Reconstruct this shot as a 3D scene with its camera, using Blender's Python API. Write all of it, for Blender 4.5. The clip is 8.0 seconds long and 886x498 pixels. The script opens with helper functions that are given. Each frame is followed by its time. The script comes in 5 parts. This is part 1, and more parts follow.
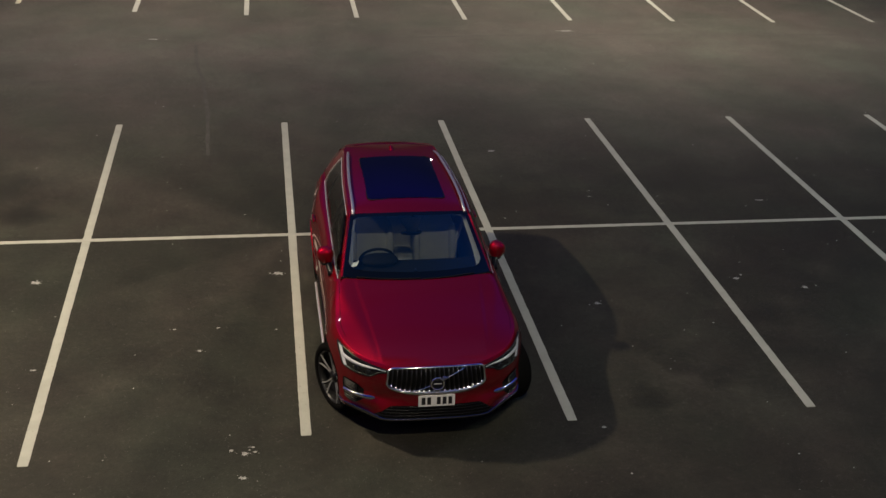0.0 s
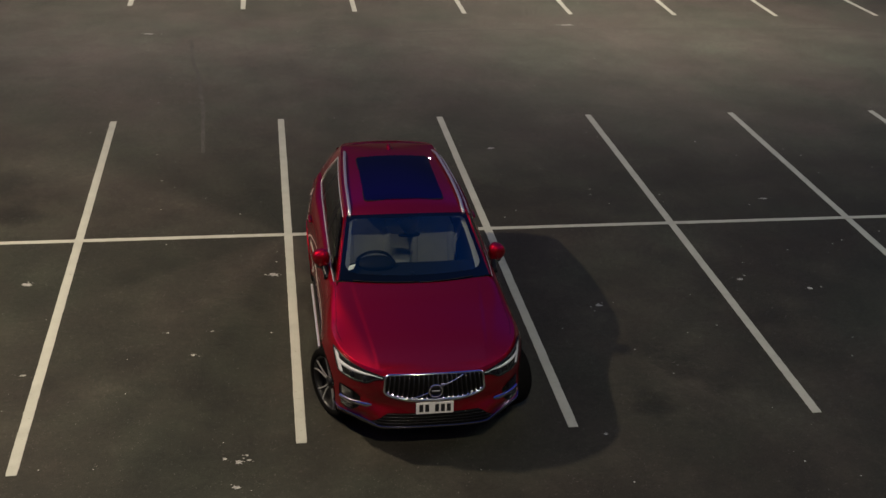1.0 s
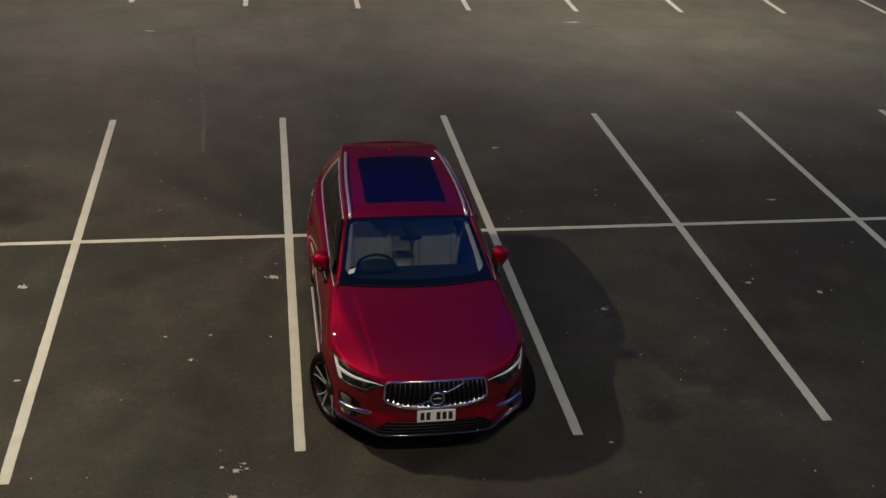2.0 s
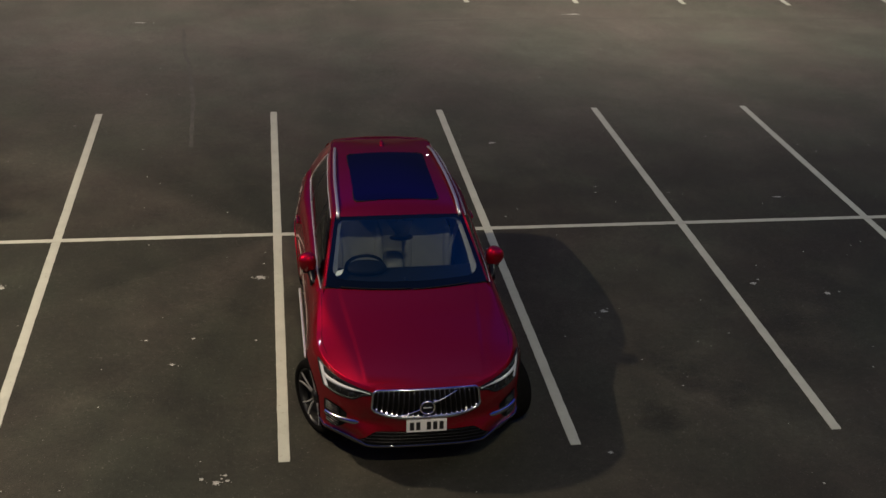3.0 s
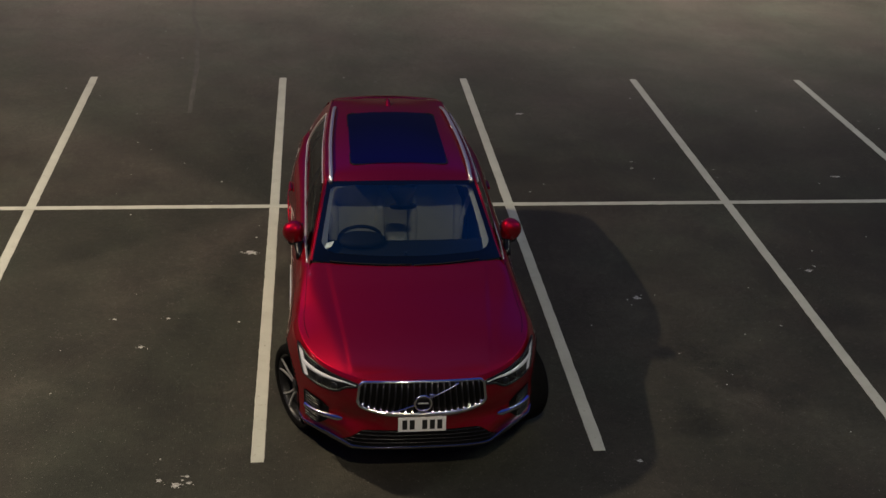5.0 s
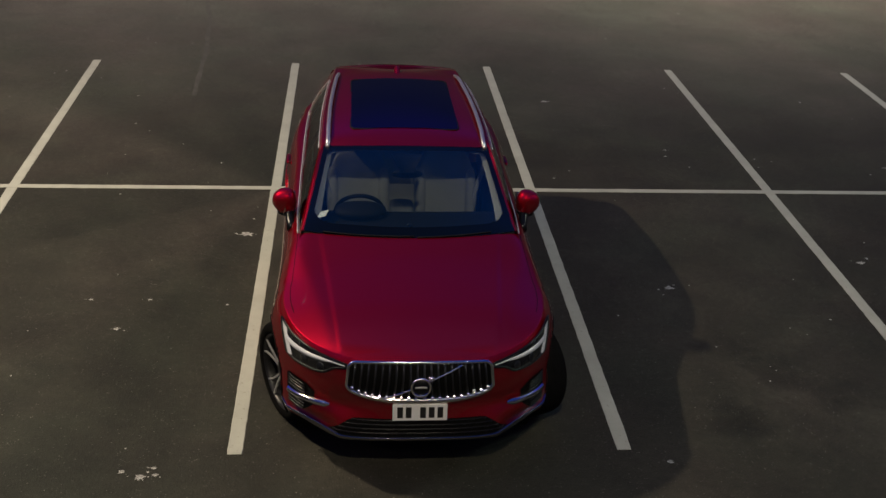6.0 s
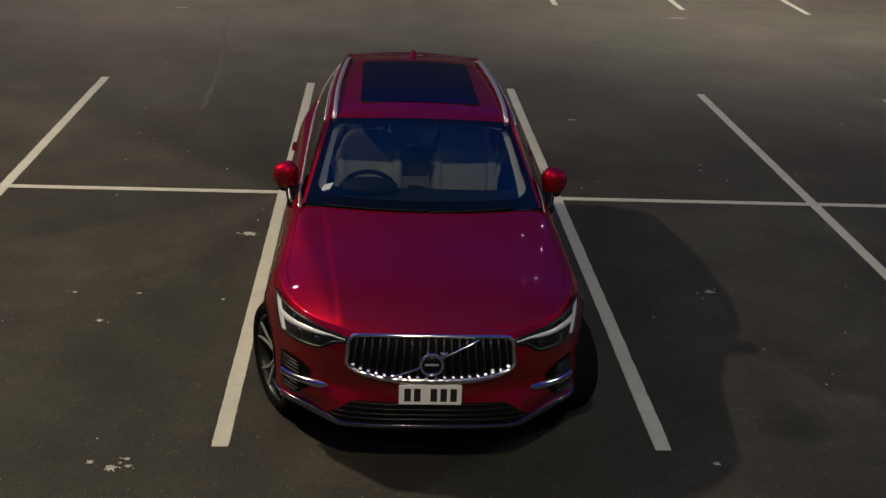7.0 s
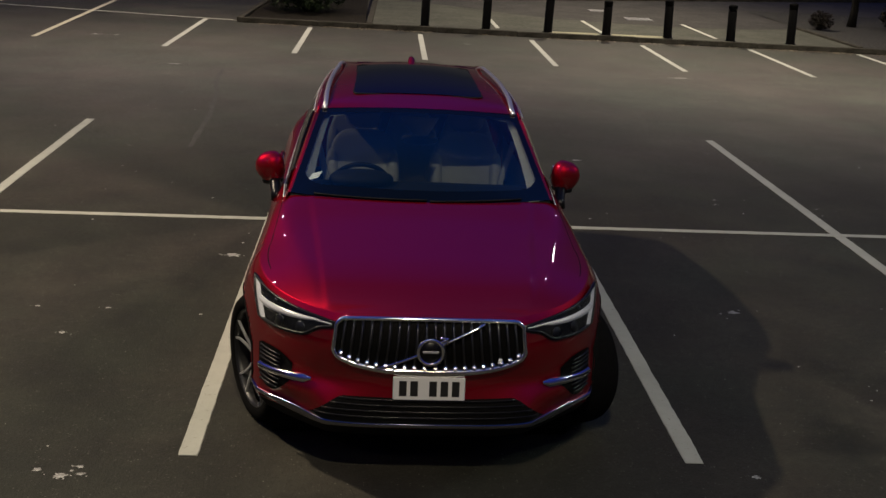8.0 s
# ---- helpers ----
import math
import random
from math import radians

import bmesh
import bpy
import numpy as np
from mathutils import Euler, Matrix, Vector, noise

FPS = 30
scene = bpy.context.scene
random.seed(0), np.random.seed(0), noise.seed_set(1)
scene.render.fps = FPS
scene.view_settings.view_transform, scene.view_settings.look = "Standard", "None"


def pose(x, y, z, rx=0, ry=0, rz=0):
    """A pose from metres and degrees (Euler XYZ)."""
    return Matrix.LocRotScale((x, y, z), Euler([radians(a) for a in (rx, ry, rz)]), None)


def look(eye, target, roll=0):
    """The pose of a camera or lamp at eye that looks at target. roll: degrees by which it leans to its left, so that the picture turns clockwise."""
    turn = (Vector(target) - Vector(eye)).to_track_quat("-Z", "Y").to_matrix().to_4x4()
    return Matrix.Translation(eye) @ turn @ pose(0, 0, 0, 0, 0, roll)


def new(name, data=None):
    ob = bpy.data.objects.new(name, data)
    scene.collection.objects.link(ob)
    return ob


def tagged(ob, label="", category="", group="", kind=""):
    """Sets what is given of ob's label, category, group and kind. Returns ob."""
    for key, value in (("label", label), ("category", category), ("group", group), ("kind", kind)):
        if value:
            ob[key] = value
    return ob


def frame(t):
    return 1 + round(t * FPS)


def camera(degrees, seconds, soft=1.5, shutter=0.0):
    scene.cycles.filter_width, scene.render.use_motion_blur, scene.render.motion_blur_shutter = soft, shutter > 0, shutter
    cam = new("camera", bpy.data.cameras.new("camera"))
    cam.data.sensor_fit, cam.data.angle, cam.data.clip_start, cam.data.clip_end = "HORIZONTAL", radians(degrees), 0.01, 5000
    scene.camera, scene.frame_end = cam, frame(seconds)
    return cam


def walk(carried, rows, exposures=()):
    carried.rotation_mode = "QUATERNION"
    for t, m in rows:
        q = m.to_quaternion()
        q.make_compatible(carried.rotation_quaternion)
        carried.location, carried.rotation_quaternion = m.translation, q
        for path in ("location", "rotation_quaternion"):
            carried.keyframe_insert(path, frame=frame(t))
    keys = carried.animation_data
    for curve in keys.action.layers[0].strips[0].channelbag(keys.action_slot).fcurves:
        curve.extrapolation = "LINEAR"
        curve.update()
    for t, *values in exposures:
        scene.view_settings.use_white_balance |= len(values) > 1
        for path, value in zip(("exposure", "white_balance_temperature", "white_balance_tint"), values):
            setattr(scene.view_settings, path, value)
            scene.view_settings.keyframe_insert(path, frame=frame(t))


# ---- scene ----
cam = camera(42.7, 8.0)
PATH = [
    (0, (-0.424, -14.122, 6.766), (-0.108, -12.355, 5.883), 2.7),
    (0.5, (-0.402, -13.985, 6.756), (-0.083, -12.22, 5.869), 2.7),
    (1, (-0.367, -13.845, 6.759), (-0.051, -12.086, 5.863), 2.7),
    (1.5, (-0.334, -13.707, 6.765), (-0.023, -11.95, 5.862), 2.7),
    (1.7, (-0.322, -13.671, 6.755), (-0.013, -11.913, 5.852), 2.7),
    (2.8, (-0.162, -13.240, 6.577), (0.142, -11.482, 5.671), 2.65),
    (3, (-0.12, -13.125, 6.548), (0.184, -11.371, 5.635), 2.7),
    (3.5, (-0.012, -12.858, 6.456), (0.274, -11.11, 5.527), 2.7),
    (4, (0.115, -12.531, 6.3), (0.383, -10.789, 5.355), 2.6),
    (4.5, (0.251, -12.212, 6.046), (0.503, -10.469, 5.099), 2.6),
    (4.7, (0.305, -12.095, 5.907), (0.551, -10.346, 4.968), 2.7),
    (5.8, (0.642, -11.340, 5.006), (0.831, -9.561, 4.111), 2.7),
    (6, (0.706, -11.195, 4.821), (0.882, -9.409, 3.938), 2.7),
    (6.5, (0.81, -10.943, 4.319), (0.952, -9.13, 3.487), 2.7),
    (7, (0.838, -10.707, 3.796), (0.971, -8.859, 3.042), 2.7),
    (7.5, (0.853, -10.468, 3.305), (0.987, -8.588, 2.635), 2.8),
    (8, (0.885, -10.212, 2.899), (1.019, -8.305, 2.312), 2.8),
]
walk(cam, [(t, look(eye, target, roll)) for t, eye, target, roll in PATH])

# ---- world and lights ----
EXPOSURE = 0.0
scene.view_settings.exposure = EXPOSURE
world = bpy.data.worlds.new("dusk_sky")
scene.world = world
world.use_nodes = True
wn, wl = world.node_tree.nodes, world.node_tree.links
wn.clear()
w_out = wn.new("ShaderNodeOutputWorld")
w_bg = wn.new("ShaderNodeBackground")
w_tc = wn.new("ShaderNodeTexCoord")
w_sep = wn.new("ShaderNodeSeparateXYZ")
w_ramp = wn.new("ShaderNodeValToRGB")
wl.new(w_tc.outputs["Generated"], w_sep.inputs[0])
wl.new(w_sep.outputs["Z"], w_ramp.inputs[0])
# the dusk glow lies behind the bays; the side the camera comes from is dim, low down
w_side = wn.new("ShaderNodeMapRange")
w_side.inputs[1].default_value, w_side.inputs[2].default_value = -0.96, -0.62
wl.new(w_sep.outputs["Y"], w_side.inputs[0])
w_mix = wn.new("ShaderNodeMix")
w_mix.data_type = "RGBA"
w_mix.inputs[6].default_value = (0.022, 0.020, 0.024, 1)
wl.new(w_side.outputs[0], w_mix.inputs[0])
wl.new(w_ramp.outputs[0], w_mix.inputs[7])
wl.new(w_mix.outputs[2], w_bg.inputs[0])
wl.new(w_bg.outputs[0], w_out.inputs[0])
SKY = [(0.0, (0.060, 0.056, 0.046)), (0.14, (0.020, 0.022, 0.034)), (0.36, (0.012, 0.017, 0.090)), (0.53, (0.015, 0.019, 0.230)), (0.72, (0.009, 0.019, 0.125)), (0.92, (0.005, 0.044, 0.200)), (1.0, (0.004, 0.030, 0.095))]
while len(w_ramp.color_ramp.elements) < len(SKY):
    w_ramp.color_ramp.elements.new(0.5)
for el, (at, col) in zip(w_ramp.color_ramp.elements, SKY):
    el.position, el.color = at, (*col, 1)
w_bg.inputs[1].default_value = 1.0

# car-park lamps on their tall columns, then added glint lamps, all out of view
LAMPS = [
    ((-6.1, -2.25, 8.2), 2200, (1.0, 0.825, 0.58), 0.07, 152),
    ((-6.1, -1.95, 8.2), 2200, (1.0, 0.825, 0.58), 0.07, 152),
    ((9.5, 12.0, 9.0), 4400, (1.0, 0.85, 0.66), 0.14, 126),
    ((0.9, -12.6, 10.0), 2300, (1.0, 0.86, 0.62), 0.12, 0),
    ((-6.5, -14.5, 9.5), 260, (1.0, 0.86, 0.62), 0.08, 0),
    ((7.5, -15.5, 9.5), 220, (1.0, 0.90, 0.72), 0.08, 0),
    ((-3.4, 15.0, 8.5), 3900, (1.0, 0.83, 0.64), 0.14, 132),
    ((13.5, -3.0, 8.5), 560, (0.90, 1.0, 0.82), 0.05, 0),
    ((13.9, -2.2, 8.5), 480, (0.90, 1.0, 0.82), 0.05, 0),
    ((7.5, 22.0, 8.5), 5200, (1.0, 0.86, 0.64), 0.14, 142),
    # small unseen point lamps, added only to make glints in glass and lacquer
    ((8.2, 11.6, 10.0), 9, (1.0, 0.92, 0.95), 0.045, 0),
    ((6.6, 7.4, 10.0), 14, (1.0, 0.92, 0.95), 0.06, 0),
    ((-5.0, 9.1, 9.4), 14, (1.0, 0.92, 0.95), 0.06, 0),
    ((-4.4, 5.6, 9.8), 14, (1.0, 0.92, 0.95), 0.06, 0),
    ((7.5, 22.0, 8.7), 40, (1.0, 0.92, 0.95), 0.10, 0),
]
for at, watts, col, radius, cone in LAMPS:
    ld = bpy.data.lights.new("unseen_lamp", "SPOT" if cone else "POINT")
    ld.energy, ld.color, ld.shadow_soft_size = watts, col, radius
    if cone:
        ld.spot_size, ld.spot_blend = radians(cone), 0.8 if cone > 150 else 1.0
    new("unseen_lamp", ld).location = at


# ---- materials ----
def material(name, base, rough=0.6, metal=0.0, coat=0.0, coat_rough=0.03, spec=0.5):
    m = bpy.data.materials.new(name)
    m.use_nodes = True
    b = m.node_tree.nodes["Principled BSDF"]
    b.inputs["Base Color"].default_value = (*base, 1)
    b.inputs["Roughness"].default_value = rough
    b.inputs["Metallic"].default_value = metal
    b.inputs["Coat Weight"].default_value = coat
    b.inputs["Coat Roughness"].default_value = coat_rough
    b.inputs["Specular IOR Level"].default_value = spec
    return m


def node(m, kind, **sets):
    n = m.node_tree.nodes.new(kind)
    for k, v in sets.items():
        n.inputs[k].default_value = v
    return n


def coords(m):
    return node(m, "ShaderNodeTexCoord").outputs["Object"]


def noise_tex(m, vec, scale, detail=4.0, rough=0.55):
    n = node(m, "ShaderNodeTexNoise", Scale=scale, Detail=detail, Roughness=rough)
    m.node_tree.links.new(vec, n.inputs["Vector"])
    return n.outputs["Fac"]


def ramp(m, fac, stops):
    n = node(m, "ShaderNodeValToRGB")
    while len(n.color_ramp.elements) < len(stops):
        n.color_ramp.elements.new(0.5)
    for el, (at, col) in zip(n.color_ramp.elements, stops):
        el.position, el.color = at, ((*col, 1) if isinstance(col, tuple) else (col, col, col, 1))
    m.node_tree.links.new(fac, n.inputs[0])
    return n.outputs[0]


def mixed(m, fac, a, b, mode="MIX"):
    n = m.node_tree.nodes.new("ShaderNodeMix")
    n.data_type, n.blend_type = "RGBA", mode
    for sock, v in ((n.inputs[0], fac), (n.inputs[6], a), (n.inputs[7], b)):
        if isinstance(v, (int, float)):
            sock.default_value = v
        elif isinstance(v, tuple):
            sock.default_value = (*v, 1)
        else:
            m.node_tree.links.new(v, sock)
    return n.outputs[2]


def math_node(m, op, a, b=0.0, c=0.0):
    n = m.node_tree.nodes.new("ShaderNodeMath")
    n.operation = op
    for sock, v in zip(n.inputs, (a, b, c)):
        if isinstance(v, (int, float)):
            sock.default_value = v
        else:
            m.node_tree.links.new(v, sock)
    return n.outputs[0]


def relief(m, height, strength, distance):
    n = node(m, "ShaderNodeBump", Strength=strength, Distance=distance)
    m.node_tree.links.new(height, n.inputs["Height"])
    m.node_tree.links.new(n.outputs[0], m.node_tree.nodes["Principled BSDF"].inputs["Normal"])


def feed(m, out, name):
    m.node_tree.links.new(out, m.node_tree.nodes["Principled BSDF"].inputs[name])


def asphalt_material():
    m = material("asphalt", (0.04, 0.038, 0.034), 0.9, spec=0.2)
    v = coords(m)
    sep = node(m, "ShaderNodeSeparateXYZ")
    m.node_tree.links.new(v, sep.inputs[0])
    broad = noise_tex(m, v, 0.30, 6, 0.62)
    mid = noise_tex(m, v, 1.6, 8, 0.72)
    grain = noise_tex(m, v, 150, 3, 0.7)
    col = ramp(m, broad, [(0.3, (0.0215, 0.0213, 0.0170)), (0.5, (0.0315, 0.0306, 0.0240)), (0.72, (0.046, 0.0440, 0.0345))])
    blotch = ramp(m, mid, [(0.25, 0.58), (0.5, 1.0), (0.75, 1.46)])
    col = mixed(m, 1.0, col, blotch, "MULTIPLY")
    # old oil stains; the first three paint a tree's shade into the asphalt
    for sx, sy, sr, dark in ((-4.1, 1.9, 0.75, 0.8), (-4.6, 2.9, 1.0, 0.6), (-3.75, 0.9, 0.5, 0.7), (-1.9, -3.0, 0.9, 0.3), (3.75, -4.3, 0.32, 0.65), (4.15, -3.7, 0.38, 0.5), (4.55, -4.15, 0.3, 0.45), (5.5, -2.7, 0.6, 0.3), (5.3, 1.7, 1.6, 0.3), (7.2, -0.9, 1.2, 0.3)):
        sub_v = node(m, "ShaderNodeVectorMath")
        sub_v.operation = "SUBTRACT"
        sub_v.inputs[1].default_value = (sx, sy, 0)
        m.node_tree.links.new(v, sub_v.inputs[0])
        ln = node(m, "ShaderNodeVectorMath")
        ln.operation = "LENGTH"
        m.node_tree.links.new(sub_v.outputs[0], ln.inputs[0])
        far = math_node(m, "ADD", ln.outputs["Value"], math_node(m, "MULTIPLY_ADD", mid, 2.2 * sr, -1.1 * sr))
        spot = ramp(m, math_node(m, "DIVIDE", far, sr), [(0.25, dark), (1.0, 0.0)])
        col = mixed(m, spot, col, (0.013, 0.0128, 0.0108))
    # the driving lane behind the bays: worn paler, plus lamp light painted in
    wob = math_node(m, "MULTIPLY_ADD", broad, 3.0, -1.5)
    yy = math_node(m, "ADD", sep.outputs["Y"], wob)
    lane = math_node(m, "SUBTRACT", 1.0, math_node(m, "ABSOLUTE", math_node(m, "MULTIPLY", math_node(m, "SUBTRACT", yy, 8.6), 0.135)))
    lane = math_node(m, "MAXIMUM", lane, 0.0)
    lane = math_node(m, "MULTIPLY", lane, math_node(m, "MULTIPLY_ADD", mid, 1.1, 0.30))
    col = mixed(m, lane, col, (0.106, 0.102, 0.085))
    # pale chippings in the binder
    vor = node(m, "ShaderNodeTexVoronoi", Scale=62.0, Randomness=1.0)
    m.node_tree.links.new(v, vor.inputs["Vector"])
    chip = ramp(m, vor.outputs["Distance"], [(0.18, 1.0), (0.34, 0.0)])
    draw = node(m, "ShaderNodeSeparateColor")
    m.node_tree.links.new(vor.outputs["Color"], draw.inputs[0])
    col = mixed(m, math_node(m, "MULTIPLY", chip, math_node(m, "MULTIPLY", ramp(m, draw.outputs[0], [(0.72, 0.0), (0.97, 1.0)]), ramp(m, noise_tex(m, v, 9, 5, 0.7), [(0.40, 0.05), (0.66, 1.0)]))), col, (0.20, 0.19, 0.165))
    col = mixed(m, math_node(m, "MULTIPLY", chip, ramp(m, draw.outputs[1], [(0.70, 0.0), (0.85, 0.7)])), col, (0.010, 0.010, 0.009))
    col = mixed(m, 1.0, col, ramp(m, grain, [(0.3, 0.5), (0.7, 1.5)]), "MULTIPLY")
    # cloudy tone and tint, a stride or two across
    cloud = noise_tex(m, v, 0.75, 5, 0.6)
    col = mixed(m, 1.0, col, ramp(m, cloud, [(0.32, 0.84), (0.5, 1.0), (0.68, 1.18)]), "MULTIPLY")
    hue = noise_tex(m, v, 0.45, 4, 0.6)
    col = mixed(m, 1.0, col, ramp(m, hue, [(0.36, (0.95, 1.03, 0.97)), (0.64, (1.07, 0.98, 1.0))]), "MULTIPLY")
    patchy = noise_tex(m, v, 14, 6, 0.75)
    col = mixed(m, 1.0, col, ramp(m, patchy, [(0.28, 0.80), (0.5, 1.0), (0.72, 1.22)]), "MULTIPLY")
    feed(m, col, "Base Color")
    feed(m, ramp(m, mid, [(0.3, 0.68), (0.7, 0.85)]), "Roughness")
    relief(m, math_node(m, "ADD", grain, math_node(m, "MULTIPLY", vor.outputs["Distance"], -0.8)), 0.5, 0.005)
    return m


def line_material(name, base):
    m = material(name, base, 0.8, spec=0.2)
    v = coords(m)
    wear = noise_tex(m, v, 26, 8, 0.72)
    dirt = noise_tex(m, v, 3.0, 5, 0.6)
    col = mixed(m, ramp(m, dirt, [(0.3, 0.55), (0.75, 0.0)]), base, tuple(c * 0.62 for c in base))
    col = mixed(m, ramp(m, wear, [(0.27, 0.85), (0.40, 0.0)]), col, (0.09, 0.085, 0.075))
    feed(m, col, "Base Color")
    relief(m, wear, 0.4, 0.004)
    return m


def paint_material():
    m = material("red_pearl_paint", (0.40, 0.002, 0.006), 0.44, 0.80, 1.0, 0.09)
    m.node_tree.nodes["Principled BSDF"].inputs["Specular Tint"].default_value = (0.5, 0.0, 0.01, 1)
    m.node_tree.nodes["Principled BSDF"].inputs["Coat IOR"].default_value = 1.75
    v = coords(m)
    flake = noise_tex(m, v, 900, 2, 0.6)
    feed(m, mixed(m, ramp(m, flake, [(0.4, 0.0), (0.75, 0.5)]), (0.235, 0.001, 0.007), (0.35, 0.002, 0.012)), "Base Color")
    dust = noise_tex(m, v, 2.3, 6, 0.65)
    feed(m, ramp(m, dust, [(0.35, 0.006), (0.75, 0.022)]), "Coat Roughness")
    return m


def glass_material(name, tint, gloss_rough=0.0, reflect=0.085):
    m = bpy.data.materials.new(name)
    m.use_nodes = True
    nt = m.node_tree
    nt.nodes.clear()
    out = nt.nodes.new("ShaderNodeOutputMaterial")
    mix = nt.nodes.new("ShaderNodeMixShader")
    tr = nt.nodes.new("ShaderNodeBsdfTransparent")
    gl = nt.nodes.new("ShaderNodeBsdfGlossy")
    fr = nt.nodes.new("ShaderNodeLayerWeight")
    tr.inputs[0].default_value = (*tint, 1)
    gl.inputs["Roughness"].default_value = gloss_rough
    fr.inputs["Blend"].default_value = 0.5
    edge = math_node(m, "POWER", fr.outputs["Facing"], 4.5)
    nt.links.new(math_node(m, "MULTIPLY_ADD", edge, 1.0 - reflect, reflect), mix.inputs[0])
    nt.links.new(tr.outputs[0], mix.inputs[1])
    nt.links.new(gl.outputs[0], mix.inputs[2])
    nt.links.new(mix.outputs[0], out.inputs[0])
    return m


def rough_material(name, a, b, scale, rough=0.85, bump=0.4, dist=0.01, fine=0.3):
    m = material(name, a, rough)
    v = coords(m)
    n1, n2 = noise_tex(m, v, scale, 6, 0.65), noise_tex(m, v, scale * 9, 3, 0.6)
    col = mixed(m, ramp(m, n1, [(0.35, 0.0), (0.68, 1.0)]), a, b)
    col = mixed(m, 1.0, col, ramp(m, n2, [(0.3, 1 - fine), (0.7, 1 + fine)]), "MULTIPLY")
    feed(m, col, "Base Color")
    relief(m, math_node(m, "ADD", n1, n2), bump, dist)
    return m


def leaf_material(name, a, b):
    m = material(name, a, 0.6)
    info = node(m, "ShaderNodeNewGeometry")
    feed(m, mixed(m, info.outputs["Random Per Island"], a, b), "Base Color")
    return m


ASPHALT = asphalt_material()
LINE = line_material("white_road_paint", (0.44, 0.445, 0.385))
LINE_Y = line_material("cream_road_paint", (0.50, 0.47, 0.35))
PAINT = paint_material()
CHROME = material("chrome", (0.85, 0.85, 0.85), 0.14, 1.0)
SILVER = material("polished_silver_trim", (0.80, 0.80, 0.82), 0.12, 1.0)
LIP = material("dark_polished_trim", (0.32, 0.32, 0.35), 0.09, 1.0)
TRIM = material("brushed_bright_trim", (0.80, 0.80, 0.80), 0.32, 0.6)
SATIN = material("satin_aluminium", (0.50, 0.50, 0.52), 0.5, 0.7)
RAIL = material("anodised_rail", (0.62, 0.62, 0.66), 0.34, 0.85)
DARK_CHROME = material("dark_chrome", (0.105, 0.105, 0.11), 0.34, 1.0)
GLOSS_BLACK = material("gloss_black", (0.004, 0.004, 0.005), 0.3, 0.0, 0.0, spec=0.3)
BORDER = material("printed_glass_border", (0.002, 0.002, 0.003), 0.06, spec=0.9)
GRILLE_BLACK = material("satin_grille_black", (0.002, 0.002, 0.002), 0.6, spec=0.1)
MATT_BLACK = rough_material("matt_black_plastic", (0.006, 0.006, 0.0065), (0.010, 0.010, 0.0105), 60, 0.65, 0.15, 0.002)
SEAM = material("panel_gap_black", (0.003, 0.003, 0.003), 0.9, spec=0.1)
RUBBER = rough_material("tyre_rubber", (0.0035, 0.0035, 0.0035), (0.006, 0.006, 0.006), 30, 0.9, 0.25, 0.003)
RIM = material("machined_alloy", (0.48, 0.48, 0.49), 0.35, 0.65)
RIM_DARK = material("dark_alloy", (0.008, 0.008, 0.009), 0.4, 0.2)
GLASS = glass_material("clear_glass", (0.72, 0.77, 0.77), 0.05, 0.18)
SIDE_GLASS = glass_material("tinted_door_glass", (0.36, 0.39, 0.39))
DARK_GLASS = glass_material("privacy_glass", (0.20, 0.21, 0.21))
LENS = glass_material("lamp_lens", (0.92, 0.93, 0.94), 0.10)
ROOF_GLASS = material("panorama_roof_glass", (0.0012, 0.0012, 0.002), 0.04, 0.0, 0.0, spec=0.8)
DRL = material("daylight_guide_white", (0.78, 0.79, 0.83), 0.2)
LAMP_BLACK = material("lamp_housing", (0.006, 0.0065, 0.008), 0.25, 0.2)
LAMP_METAL = material("lamp_reflector", (0.05, 0.053, 0.06), 0.35, 1.0)
RED_LENS = material("red_lamp_lens", (0.25, 0.005, 0.005), 0.12, 0.0, 1.0)
LEATHER = rough_material("beige_leather", (0.24, 0.238, 0.215), (0.29, 0.285, 0.26), 5, 0.5, 0.06, 0.001, 0.05)
DASH = rough_material("charcoal_dashboard", (0.005, 0.0055, 0.007), (0.008, 0.008, 0.010), 40, 0.7, 0.2, 0.002)
HEADLINER = material("pale_headliner", (0.36, 0.36, 0.34), 0.9)
PLATE = material("reflective_plate_white", (0.68, 0.68, 0.66), 0.45)
INK = material("plate_black", (0.01, 0.01, 0.01), 0.5)
PAPER = material("paper_permit", (0.88, 0.90, 0.88), 0.6)
KERB = rough_material("kerb_concrete", (0.022, 0.020, 0.015), (0.055, 0.051, 0.040), 6, 0.9, 0.4, 0.006)
ROAD = rough_material("brownish_tarmac", (0.036, 0.034, 0.031), (0.055, 0.052, 0.047), 1.2, 0.85, 0.4, 0.004)
PAVING = rough_material("footway_tarmac", (0.050, 0.051, 0.040), (0.075, 0.076, 0.060), 1.2, 0.85, 0.4, 0.004)
SOIL = rough_material("dark_mulch", (0.007, 0.006, 0.004), (0.022, 0.018, 0.012), 12, 0.95, 0.9, 0.03)
GRAVEL = rough_material("grey_gravel", (0.02, 0.02, 0.018), (0.075, 0.072, 0.066), 16, 0.95, 0.9, 0.02)
TACTILE = rough_material("buff_tactile_paving", (0.24, 0.23, 0.15), (0.32, 0.30, 0.19), 8, 0.85, 0.3, 0.004)
BOLLARD = rough_material("black_painted_steel", (0.002, 0.002, 0.002), (0.004, 0.004, 0.004), 12, 0.85, 0.1, 0.002)
BARK = rough_material("dark_bark", (0.005, 0.0045, 0.004), (0.014, 0.012, 0.010), 18, 0.95, 0.9, 0.02)
